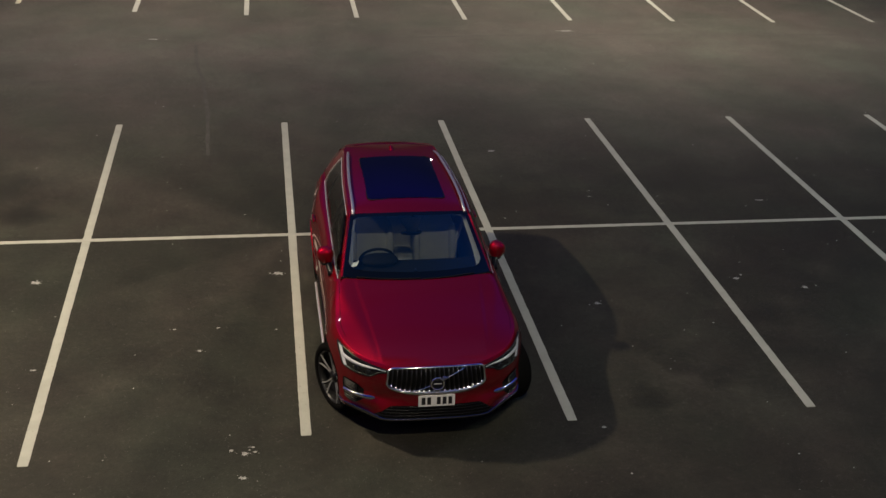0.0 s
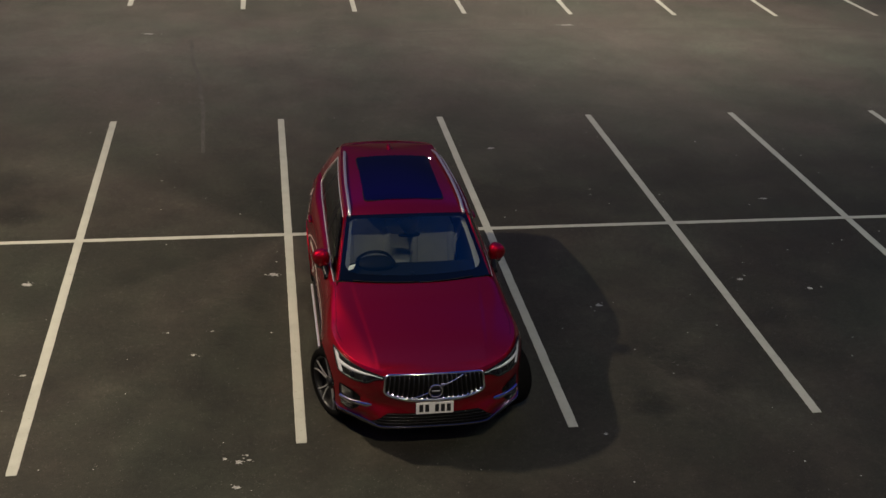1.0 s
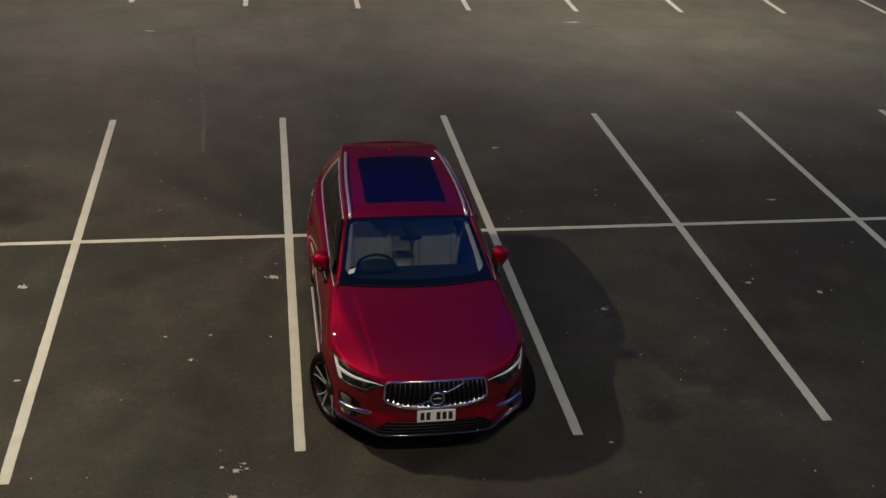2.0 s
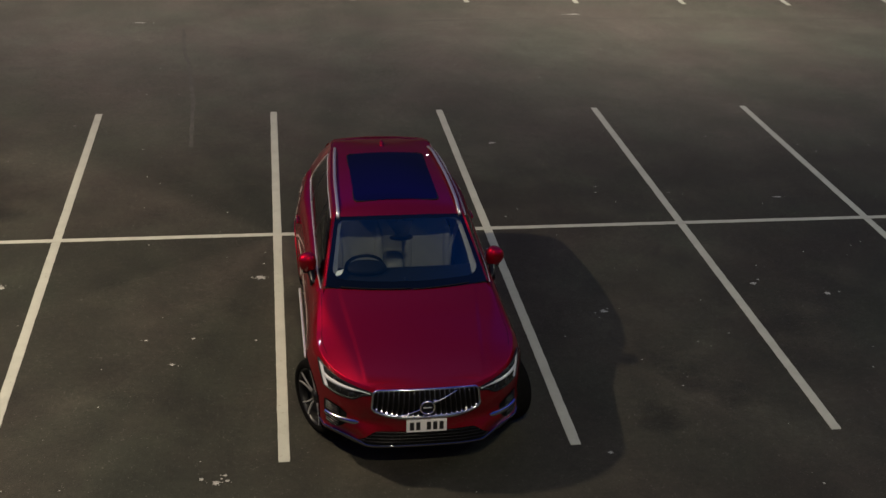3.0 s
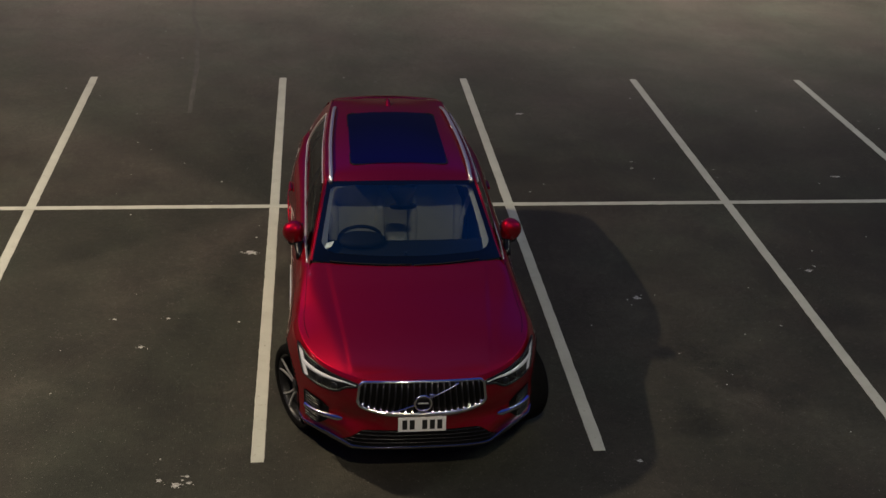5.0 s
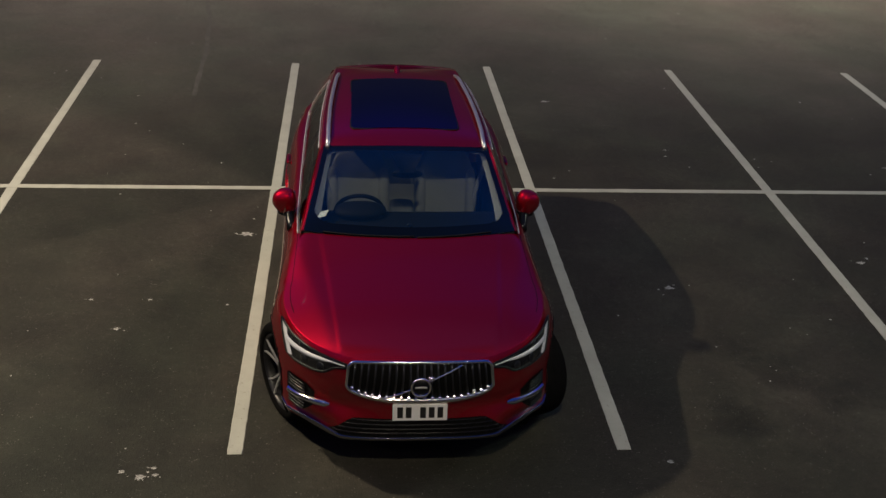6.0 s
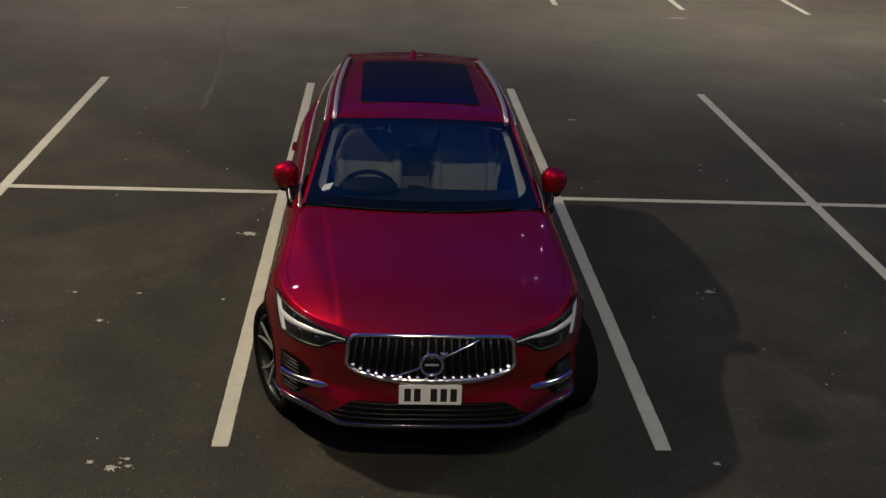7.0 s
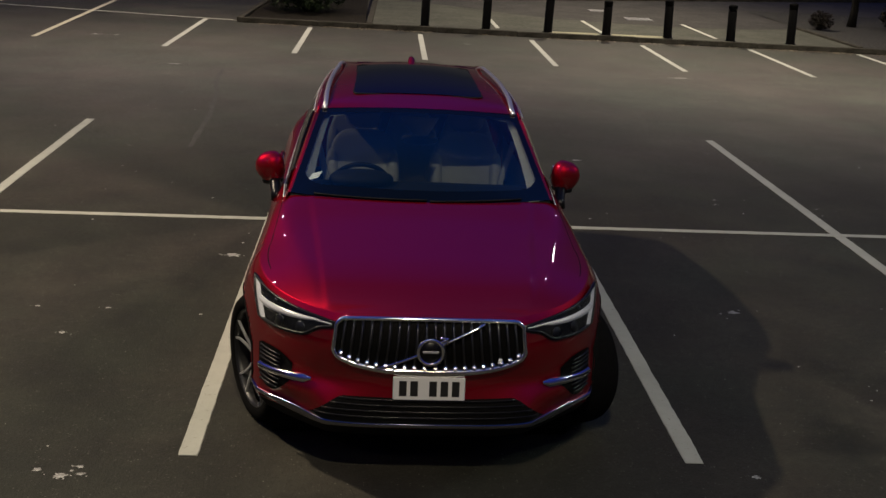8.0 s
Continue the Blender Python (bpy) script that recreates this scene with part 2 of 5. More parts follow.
LEAF = leaf_material("evergreen_leaf", (0.006, 0.012, 0.004), (0.020, 0.032, 0.009))
DRY_LEAF = leaf_material("dry_leaf", (0.045, 0.032, 0.017), (0.15, 0.12, 0.075))
BROWN_LEAF = leaf_material("withered_brown_leaf", (0.006, 0.0045, 0.003), (0.020, 0.015, 0.010))
SEAM_TAR = rough_material("pale_paving_joint", (0.056, 0.054, 0.045), (0.080, 0.077, 0.064), 4, 0.9, 0.3, 0.003)
FLECK = rough_material("pale_splash", (0.16, 0.158, 0.145), (0.44, 0.44, 0.41), 34, 0.8, 0.2, 0.002)
IRON = rough_material("worn_iron", (0.12, 0.12, 0.115), (0.30, 0.30, 0.29), 20, 0.5, 0.4, 0.004)


for dull in (DASH, RUBBER, BOLLARD, MATT_BLACK, KERB, BARK, SOIL, GRAVEL, PAVING, ROAD, LEAF, BROWN_LEAF):
    dull.node_tree.nodes["Principled BSDF"].inputs["Specular IOR Level"].default_value = 0.12
for dead in (BOLLARD, RUBBER):
    dead.node_tree.nodes["Principled BSDF"].inputs["Specular IOR Level"].default_value = 0.04


# ---- mesh helpers ----
def mesh(V, F, mat, smooth=True, normals=None):
    me = bpy.data.meshes.new("mesh")
    me.from_pydata([tuple(map(float, v)) for v in V], [], [tuple(f) for f in F])
    me.update()
    if smooth:
        me.polygons.foreach_set("use_smooth", [True] * len(me.polygons))
    if normals is not None:
        me.normals_split_custom_set_from_vertices([tuple(n) for n in normals])
    me.materials.append(mat)
    return me


def part(name, VF, mat, parent=None, label="", smooth=True, normals=None):
    ob = new(name, mesh(VF[0], VF[1], mat, smooth, normals))
    if parent is not None:
        ob.parent = parent
    if label:
        ob["label"] = label
    return ob


def thing(name, at, label, category, group="", kind="", turn=0.0):
    e = new(name)
    e.empty_display_size = 0.2
    e.matrix_basis = pose(at[0], at[1], at[2], 0, 0, turn)
    return tagged(e, label, category, group, kind)


def join(*parts):
    V, F = [], []
    for v, f in parts:
        o = len(V)
        V += [tuple(p) for p in v]
        F += [tuple(i + o for i in q) for q in f]
    return V, F


def moved(VF, m):
    return [tuple(m @ Vector(v)) for v in VF[0]], VF[1]


def mirrored(VF):
    return [(-v[0], v[1], v[2]) for v in VF[0]], [tuple(reversed(f)) for f in VF[1]]


def grid(fn, us, vs, flip=False):
    V = [fn(u, v) for v in vs for u in us]
    n = len(us)
    F = []
    for j in range(len(vs) - 1):
        for i in range(n - 1):
            q = (j * n + i, j * n + i + 1, (j + 1) * n + i + 1, (j + 1) * n + i)
            F.append(tuple(reversed(q)) if flip else q)
    return V, F


def steps(a, b, n):
    return [a + (b - a) * i / n for i in range(n + 1)]


def from_bm(bm):
    bm.verts.ensure_lookup_table()
    bm.verts.index_update()
    VF = [tuple(v.co) for v in bm.verts], [tuple(v.index for v in f.verts) for f in bm.faces]
    bm.free()
    return VF


def box(c, s, bevel=0.0, seg=2, taper=None):
    bm = bmesh.new()
    bmesh.ops.create_cube(bm, size=1.0)
    for v in bm.verts:
        k = 1.0 if taper is None or v.co.z < 0 else taper
        v.co = Vector((c[0] + v.co.x * s[0] * k, c[1] + v.co.y * s[1] * k, c[2] + v.co.z * s[2]))
    if bevel:
        bmesh.ops.bevel(bm, geom=bm.edges[:], offset=bevel, segments=seg, affect="EDGES", profile=0.5)
    return from_bm(bm)


def tube(pts, r, sides=8, closed=False, flat=1.0, up=(0, 0, 1)):
    """A rod along points; flat squeezes it along up."""
    pts = [Vector(p) for p in pts]
    n, V, F = len(pts), [], []
    up = Vector(up)
    for i, p in enumerate(pts):
        a = pts[(i - 1) % n] if closed or i else p
        b = pts[(i + 1) % n] if closed or i < n - 1 else p
        d = (b - a).normalized()
        s = d.cross(up)
        s = s.normalized() if s.length > 1e-4 else Vector((1, 0, 0))
        t = s.cross(d).normalized()
        rr = r[i] if isinstance(r, (list, tuple)) else r
        for k in range(sides):
            q = 2 * math.pi * k / sides
            V.append(tuple(p + s * (rr * math.cos(q)) + t * (rr * flat * math.sin(q))))
    for i in range(n if closed else n - 1):
        for k in range(sides):
            a, b = i * sides, ((i + 1) % n) * sides
            F.append((a + k, a + (k + 1) % sides, b + (k + 1) % sides, b + k))
    if not closed:
        F.append(tuple(reversed(range(sides))))
        F.append(tuple((n - 1) * sides + k for k in range(sides)))
    return V, F


def lathe(profile, n, axis="z"):
    """Turns (radius, height) round an axis."""
    V, F = [], []
    for r, h in profile:
        for k in range(n):
            q = 2 * math.pi * k / n
            c, s = r * math.cos(q), r * math.sin(q)
            V.append((c, s, h) if axis == "z" else (h, c, s))
    for j in range(len(profile) - 1):
        for k in range(n):
            F.append((j * n + k, j * n + (k + 1) % n, (j + 1) * n + (k + 1) % n, (j + 1) * n + k))
    return V, F


def blob(rx, ry, rz, n=20, m=12, p=2.6):
    """A rounded box: a superellipsoid."""
    def f(u, v):
        cu, su, cv, sv = math.cos(u), math.sin(u), math.cos(v), math.sin(v)
        g = lambda t: math.copysign(abs(t) ** (2 / p), t)  # noqa: E731
        return (rx * g(cv) * g(cu), ry * g(cv) * g(su), rz * g(sv))
    return grid(f, steps(-math.pi, math.pi, n), steps(-math.pi / 2, math.pi / 2, m))


def lerp_table(table):
    xs, ys = [a for a, _ in table], [b for _, b in table]
    # monotone-ish smooth interpolation
    def f(x):
        if x <= xs[0]:
            return ys[0]
        if x >= xs[-1]:
            return ys[-1]
        i = max(k for k in range(len(xs) - 1) if xs[k] <= x)
        t = (x - xs[i]) / (xs[i + 1] - xs[i])
        d = lambda k: 0.0 if k <= 0 or k >= len(xs) - 1 else (ys[k + 1] - ys[k - 1]) / (xs[k + 1] - xs[k - 1])  # noqa: E731
        h = xs[i + 1] - xs[i]
        m0 = d(i) if i > 0 else (ys[i + 1] - ys[i]) / h
        m1 = d(i + 1) if i + 1 < len(xs) - 1 else (ys[i + 1] - ys[i]) / h
        t2, t3 = t * t, t * t * t
        return ys[i] * (2 * t3 - 3 * t2 + 1) + m0 * h * (t3 - 2 * t2 + t) + ys[i + 1] * (3 * t2 - 2 * t3) + m1 * h * (t3 - t2)
    return f


# ---- ground and markings ----
def ground_sheet():
    near = steps(-30, 40, 35)
    xs = [-400, -120] + near + [120, 400]
    ys = [-400, -120] + steps(-40, 40, 40) + [120, 400]
    return grid(lambda x, y: (x, y, 0.0), xs, ys)


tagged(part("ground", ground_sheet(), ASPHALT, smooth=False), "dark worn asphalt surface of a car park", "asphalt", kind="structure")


def marking(x0, y0, x1, y1, width, rng, mat=None, label="white painted line marking a parking bay"):
    """A strip of thick road paint with slightly ragged edges and rounded ends."""
    a, b = Vector((x0, y0, 0)), Vector((x1, y1, 0))
    d = (b - a).normalized()
    s = Vector((-d.y, d.x, 0))
    n = max(6, int((b - a).length / 0.06))
    V, F = [], []
    for i in range(n + 1):
        p = a.lerp(b, i / n)
        end = min(i, n - i)
        k = (0.96, 0.99)[end] if end < 2 else 1.0
        jl, jr = (rng.gauss(0, 0.0015) for _ in range(2))
        l, r = s * (width / 2 * k + jl), s * (width / 2 * k + jr)
        V += [tuple(p + l), tuple(p + l * 0.94 + Vector((0, 0, 0.004))), tuple(p - r * 0.94 + Vector((0, 0, 0.004))), tuple(p - r)]
    for i in range(n):
        o = 4 * i
        for k in range(3):
            F.append((o + k, o + k + 4, o + k + 5, o + k + 1))
    F += [(0, 1, 2, 3), (4 * n + 3, 4 * n + 2, 4 * n + 1, 4 * n)]
    ob = part("bay_line", (V, F), mat or LINE, smooth=False)
    ob.location.z = 0.0
    return tagged(ob, label, "road marking", "parking bay lines", "structure")


rng = random.Random(4)
BAY = 2.7
BENT = {-1: (-0.03, -0.015), 0: (-0.04, 0.03), 1: (0.02, 0.05), 2: (-0.015, 0.01), 3: (0.0, -0.03)}
for k in range(-3, 6):
    a, b = BENT.get(k, (0, 0))
    marking(k * BAY + a, -4.92 if k == -1 else -4.68, k * BAY + b, 4.47, 0.108, rng)
cross = marking(-9.2, 0.0, 14.4, 0.0, 0.085, rng, None, "long white painted line between two rows of bays")
cross.location.z = 0.003
for k in range(-1, 6):
    x = -0.60 + 2.485 * k
    marking(x, (11.85, 11.56, 11.36, 11.2, 11.14, 11.07, 10.98)[k + 1], x + 0.06, (17.0, 16.05, 15.55, 15.3, 15.15, 15.2, 15.1)[k + 1], 0.11, rng, None, "short white painted bay line before a kerb")
for x, y0, y1 in ((-5.72, 12.55, 21.5), (-8.3, 13.0, 21.5), (-10.8, 13.3, 21.5), (14.4, 11.0, 15.4), (16.9, 11.0, 15.4)):
    marking(x, y0, x - 0.2, y1, 0.11, rng, LINE_Y if x < 0 else LINE)
edge = marking(-16.0, 20.4, -2.2, 16.9, 0.06, rng, None, "thin white painted edge line")
edge.location.z = 0.003


CRUMBS = []


def splash(x, y, size, rng, stretch=1.0):
    """A dried pale splash: a ragged little film on the asphalt, with crumbs round it."""
    n = 22
    V = [(0, 0, 0.003)]
    for k in range(n):
        q = 2 * math.pi * k / n
        r = size * (0.42 + 0.55 * rng.random() ** 1.5)
        V.append((r * math.cos(q) * stretch, r * math.sin(q), 0.0008))
    F = [(0, 1 + k, 1 + (k + 1) % n) for k in range(n)]
    for _ in range(rng.choice((2, 3, 4, 5))):
        CRUMBS.append((x + rng.gauss(0, size * 0.9) * stretch, y + rng.gauss(0, size * 0.7), size * rng.uniform(0.10, 0.32)))
    ob = part("splash_mark", (V, F), FLECK)
    ob.location = (x, y, 0)
    return tagged(ob, "small pale dried splash on the asphalt", "stain", "pale splashes")


MARKS = [(-0.23, -1.13, 0.055, 1.5), (3.69, -2.23, 0.05, 1.3), (3.36, 2.98, 0.05, 1.4), (-0.65, -4.92, 0.045, 1.2), (-0.78, -4.86, 0.028, 1.3),
         (-0.57, -4.82, 0.024, 1.3), (-0.55, -4.90, 0.022, 1.5), (-0.66, -5.30, 0.035, 1.6), (3.02, -4.83, 0.03, 1.0), (-3.18, -1.16, 0.06, 1.4), (5.73, -1.72, 0.045, 1.2),
         (5.83, -1.62, 0.025, 1.0), (6.55, -2.02, 0.05, 1.0), (-1.15, -2.95, 0.03, 1.1), (-1.45, -2.45, 0.02, 1.5), (-0.95, -2.45, 0.02, 1.4),
         (-2.5, 9.62, 0.05, 4.0), (6.5, 10.24, 0.06, 4.5), (-4.7, 13.3, 0.05, 3.0), (-4.3, 13.32, 0.04, 2.5), (2.9, 14.1, 0.05, 1.6),
         (4.55, 1.25, 0.022, 1.0), (4.5, 1.05, 0.022, 1.0), (3.05, 0.35, 0.018, 1.2), (7.1, 0.75, 0.03, 3.0), (-3.6, -2.3, 0.02, 1.0), (-2.9, -3.2, 0.025, 2.0), (6.9, 3.1, 0.02, 1.0)]
for x, y, s, k in MARKS:
    splash(x, y, s, rng, k)


def specks():
    """Grit and tiny pale spots scattered over the bays."""
    V, F = [], []
    r = random.Random(11)
    spots = [(r.uniform(-9, 14), r.uniform(-8, 14), r.choice((0.006, 0.008, 0.010, 0.014))) for _ in range(520)]
    for x, y, s in spots + CRUMBS:
        o = len(V)
        V += [(x, y, 0.003)] + [(x + s * (0.6 + 0.7 * r.random()) * math.cos(q), y + s * (0.6 + 0.7 * r.random()) * math.sin(q), 0.0005) for q in (0, 1.25, 2.5, 3.8, 5.0)]
        F += [(o, o + 1 + k, o + 1 + (k + 1) % 5) for k in range(5)]
    return V, F


tagged(part("grit", specks(), FLECK), "pale grit and tiny spots scattered on asphalt", "grit", kind="stuff")


def seam_strip(pts, width):
    V, F = [], []
    r = random.Random(3)
    for i, (x, y) in enumerate(pts):
        j = r.gauss(0, 0.004)
        w = width * (0.7 + 0.6 * r.random()) / 2
        d = Vector((pts[min(i + 1, len(pts) - 1)][0] - pts[max(i - 1, 0)][0], pts[min(i + 1, len(pts) - 1)][1] - pts[max(i - 1, 0)][1], 0)).normalized()
        V += [(x - d.y * w + j, y + d.x * w, 0.0015), (x + d.y * w + j, y - d.x * w, 0.0015)]
    F = [(2 * i, 2 * i + 1, 2 * i + 3, 2 * i + 2) for i in range(len(pts) - 1)]
    return V, F


JOINTS = [
    [(-1.22, 3.0), (-1.24, 3.6), (-1.27, 5.0), (-1.36, 6.1), (-1.42, 6.9), (-1.55, 7.7), (-1.64, 9.2)],
    [(-9.0, 6.6), (-6.5, 6.75), (-4.85, 6.78), (-3.05, 6.87), (-1.62, 6.93)],
    [(1.6, 9.6), (3.2, 9.75), (5.1, 9.88), (7.5, 9.92), (10.0, 9.9), (13.2, 9.89)],
]


def dense(pts, step=0.07):
    out = []
    for (x0, y0), (x1, y1) in zip(pts, pts[1:]):
        n = max(1, int(math.hypot(x1 - x0, y1 - y0) / step))
        out += [(x0 + (x1 - x0) * i / n, y0 + (y1 - y0) * i / n) for i in range(n)]
    return out + [pts[-1]]


for pts in JOINTS:
    tagged(part("paving_joint", seam_strip(dense(pts, 0.16), 0.06), SEAM_TAR, smooth=False), "faint pale joint between two asphalt strips", "paving joint", kind="structure")

# ---- kerb, footway and beds behind the far bays ----
KERB_H = 0.12


def kerb_y(x):
    return 16.37 - 0.09 * x


tagged(part("pavement", ([(x, y, z) for z in (0, 0.1) for x, y in ((0.85, kerb_y(0.85) + 0.05), (14.5, kerb_y(14.5) + 0.05), (14.5, 26.0), (0.85, 24.0))], [(0, 1, 5, 4), (1, 2, 6, 5), (2, 3, 7, 6), (3, 0, 4, 7), (4, 5, 6, 7)]), PAVING, smooth=False), "grey tarmac footway raised behind a kerb", "pavement", kind="structure")
tagged(part("planting_bed", box((-0.66, 20.3, 0.04), (2.75, 7.3, 0.08)), SOIL, smooth=False), "dark mulched planting bed edged with kerbstones", "planting bed", kind="structure")
tagged(part("gravel_bed", grid(lambda x, y: (x, kerb_y(x) + 0.07 + y, 0.125 + 0.02 * noise.noise(Vector((x * 2, y * 2, 0)))), steps(12.12, 24, 44), steps(0, 9.0, 40)), GRAVEL), "dark gravel and mulch bed beside the footway", "gravel", kind="structure")

# an access road curves away behind the footway
far_edge = lerp_table([(1.2, 23.6), (2.9, 22.1), (4.2, 20.7), (5.5, 19.5), (7.2, 18.9), (8.6, 18.6), (10.5, 18.75), (12.0, 19.4), (15.0, 20.6), (30.0, 26.0)])
tagged(part("access_road", grid(lambda x, v: (x, far_edge(x) + v * (25.9 + 0.42 * (x - 7.5) - far_edge(x)), 0.104 + 0.02 * v), steps(1.2, 30, 60), steps(0, 1, 6)), ROAD, smooth=False), "dim brownish-grey tarmac access road", "road", kind="structure")

kerb = thing("kerb", (0, kerb_y(0), 0), "weathered concrete kerb in front of a footway", "kerb", kind="structure", turn=-5.14)
KERB_MESH = mesh(*box((0, 0, KERB_H / 2), (0.905, 0.14, KERB_H), 0.015, 2), KERB, False)
for k in range(26):
    s = new("kerbstone", KERB_MESH)
    s.parent = kerb
    s.location = (-1.75 + 0.915 * k, rng.gauss(0, 0.004), rng.gauss(0, 0.003))
side_kerb = thing("bed_edging", (0.80, 16.36, 0), "concrete edging between planting bed and footway", "kerb", kind="structure")
for k in range(8):
    s = new("kerbstone", KERB_MESH)
    s.parent = side_kerb
    s.matrix_basis = pose(0.02 * k, 0.5 + 0.915 * k, 0.012, 0, 0, 88.7)
    s = new("kerbstone", KERB_MESH)
    s.parent = side_kerb
    s.matrix_basis = pose(-2.98 + 0.04 * k, 0.72 + 0.915 * k, 0, 0, 0, 87.5)
gravel_kerb = thing("gravel_edging", (12.05, 15.36, 0), "pale concrete edging beside a gravel bed", "kerb", kind="structure")
for k in range(5):
    s = new("kerbstone", KERB_MESH)
    s.parent = gravel_kerb
    s.matrix_basis = pose(0.0, 0.5 + 0.915 * k, 0.03, 0, 0, 90)
far_kerb = thing("far_kerb", (8.5, 26.1, 0.1), "low dark kerb along the access road", "kerb", kind="structure", turn=22.8)
for k in range(30):
    s = new("kerbstone", KERB_MESH)
    s.parent = far_kerb
    s.location = (-6.0 + 0.915 * k, 0.0, 0.0)

for x, y0, y1 in ((3.80, 16.55, 18.65), (6.25, 16.35, 19.2), (8.90, 16.2, 19.3)):
    l = marking(x, y0, x, y1, 0.10, rng, None, "white painted line on the footway surface")
    l.location.z = 0.108


def bollard(x, y, h, lean):
    e = thing("bollard", (x, y, 0.10), "black painted steel bollard standing behind a kerb", "bollard", "row of bollards")
    e.rotation_euler = (0, radians(lean), 0)
    part("post", lathe([(0.098, 0), (0.098, h - 0.16), (0.090, h - 0.155), (0.090, h - 0.135), (0.098, h - 0.13), (0.098, h - 0.06)], 24), BOLLARD, e)
    part("cap", lathe([(0.098, h - 0.06), (0.104, h - 0.055), (0.104, h - 0.035), (0.085, h - 0.012), (0.05, h - 0.002), (0.001, h)], 24), BOLLARD, e, "domed cap")
    part("base_ring", lathe([(0.125, 0.0), (0.125, 0.012), (0.10, 0.02)], 24), BOLLARD, e)
    return e


for x, y, h, lean in ((2.08, 16.42, 0.90, 0.6), (3.49, 16.25, 0.90, 1.0), (4.91, 16.12, 0.88, 1.6), (6.25, 15.98, 0.80, 0.0), (7.67, 15.91, 0.88, -1.8), (9.14, 15.86, 0.83, -1.6), (10.53, 15.78, 0.93, -1.8)):
    bollard(x, y, h, lean)


def tactile_slab(x, y):
    e = thing("tactile_paving", (x, y, 0.10), "buff blister tactile paving at a crossing", "paving")
    for k in range(3):
        slab = part("paving_slab", box((0.405 * k - 0.405, 0, 0.004), (0.398, 0.398, 0.012), 0.003, 1), TACTILE, e, smooth=False)
        part("blister_studs", join(*[moved(lathe([(0.018, 0.0), (0.015, 0.005), (0.001, 0.006)], 8), pose(0.405 * k - 0.405 + 0.066 * (i - 2.5), 0.066 * (j - 2.5), 0.0095)) for i in range(6) for j in range(6)]), TACTILE, slab)["kind"] = "stuff"
    return e


for x, y in ((5.52, 16.12), (7.02, 16.04)):
    tactile_slab(x, y)


def cover(x, y, s):
    e = thing("manhole_cover", (x, y, 0.110), "worn iron manhole cover set in tarmac", "manhole cover")
    part("frame", join(box((0, s / 2, 0.004), (s + 0.06, 0.05, 0.014)), box((0, -s / 2, 0.004), (s + 0.06, 0.05, 0.014)), box((s / 2, 0, 0.004), (0.05, s - 0.05, 0.014)), box((-s / 2, 0, 0.004), (0.05, s - 0.05, 0.014))), IRON, e, smooth=False)
    part("plate", join(box((0, 0, 0.002), (s - 0.055, s - 0.055, 0.012)), *[box((s * 0.09 * (i - 4), s * 0.09 * (j - 4), 0.0095), (s * 0.05, s * 0.05, 0.004)) for i in range(9) for j in range(9)]), IRON, e, smooth=False)


cover(7.96, 20.25, 0.62)
cover(7.28, 22.3, 0.5)


def foliage(n, rx, ry, rz, leaf, seed, floor=0.0):
    r = random.Random(seed)
    V, F = [], []
    for _ in range(n):
        while True:
            p = Vector((r.uniform(-1, 1), r.uniform(-1, 1), r.uniform(-1, 1)))
            if 0.25 < p.length < 1 and noise.noise(p * 2.3 + Vector((seed, 0, 0))) > -0.18 - 0.3 * (1 - p.length):
                break
        k = 1 + 0.25 * noise.noise(p * 1.7 + Vector((0, seed, 0)))
        c = Vector((p.x * rx * k, p.y * ry * k, max(floor, rz + p.z * rz * k)))
        m = Euler((r.uniform(-0.9, 0.9), r.uniform(-0.9, 0.9), r.uniform(0, 6.3))).to_matrix()
        s = leaf * r.uniform(0.6, 1.3)
        o = len(V)
        for q in ((-1, 0, 0), (-0.2, -0.45, 0.1), (1, 0, -0.1), (-0.2, 0.45, 0.1)):
            V.append(tuple(c + m @ (Vector(q) * s)))
        F.append((o, o + 1, o + 2, o + 3))
    return V, F


def stems(n, rx, ry, h, seed):
    r = random.Random(seed)
    out = []
    for _ in range(n):
        q, k = r.uniform(0, 6.28), r.uniform(0.3, 0.9)
        tip = Vector((math.cos(q) * rx * k, math.sin(q) * ry * k, h * r.uniform(0.6, 1.2)))
        out.append(tube([(tip.x * 0.1, tip.y * 0.1, 0), tuple(tip * 0.45 + Vector((0, 0, 0.05))), tuple(tip)], [0.016, 0.011, 0.004], 5))
    return join(*out)


def shrub(x, y, z, rx, ry, rz, n, seed, label, mat=LEAF, leaf=0.05):
    e = thing("shrub", (x, y, z), label, "shrub")
    part("branches", stems(14, rx, ry, rz * 1.5, seed), BARK, e)
    f = part("foliage", foliage(n, rx, ry, rz, leaf, seed, 0.03), mat, e, smooth=False)
    f["kind"] = "stuff"
    return e


shrub(-0.75, 18.9, 0.08, 1.2, 1.25, 0.62, 5600, 5, "low dense evergreen shrub in a mulched bed")
shrub(-1.2, 21.4, 0.08, 1.1, 1.0, 0.7, 2600, 8, "low dense evergreen shrub in a mulched bed")
shrub(12.54, 19.2, 0.12, 0.32, 0.30, 0.25, 1500, 6, "small dark brown bare shrub in gravel", BROWN_LEAF, 0.032)
shrub(14.9, 19.9, 0.12, 0.50, 0.5, 0.36, 2400, 7, "small dark brown shrub beside a tree", BROWN_LEAF, 0.036)


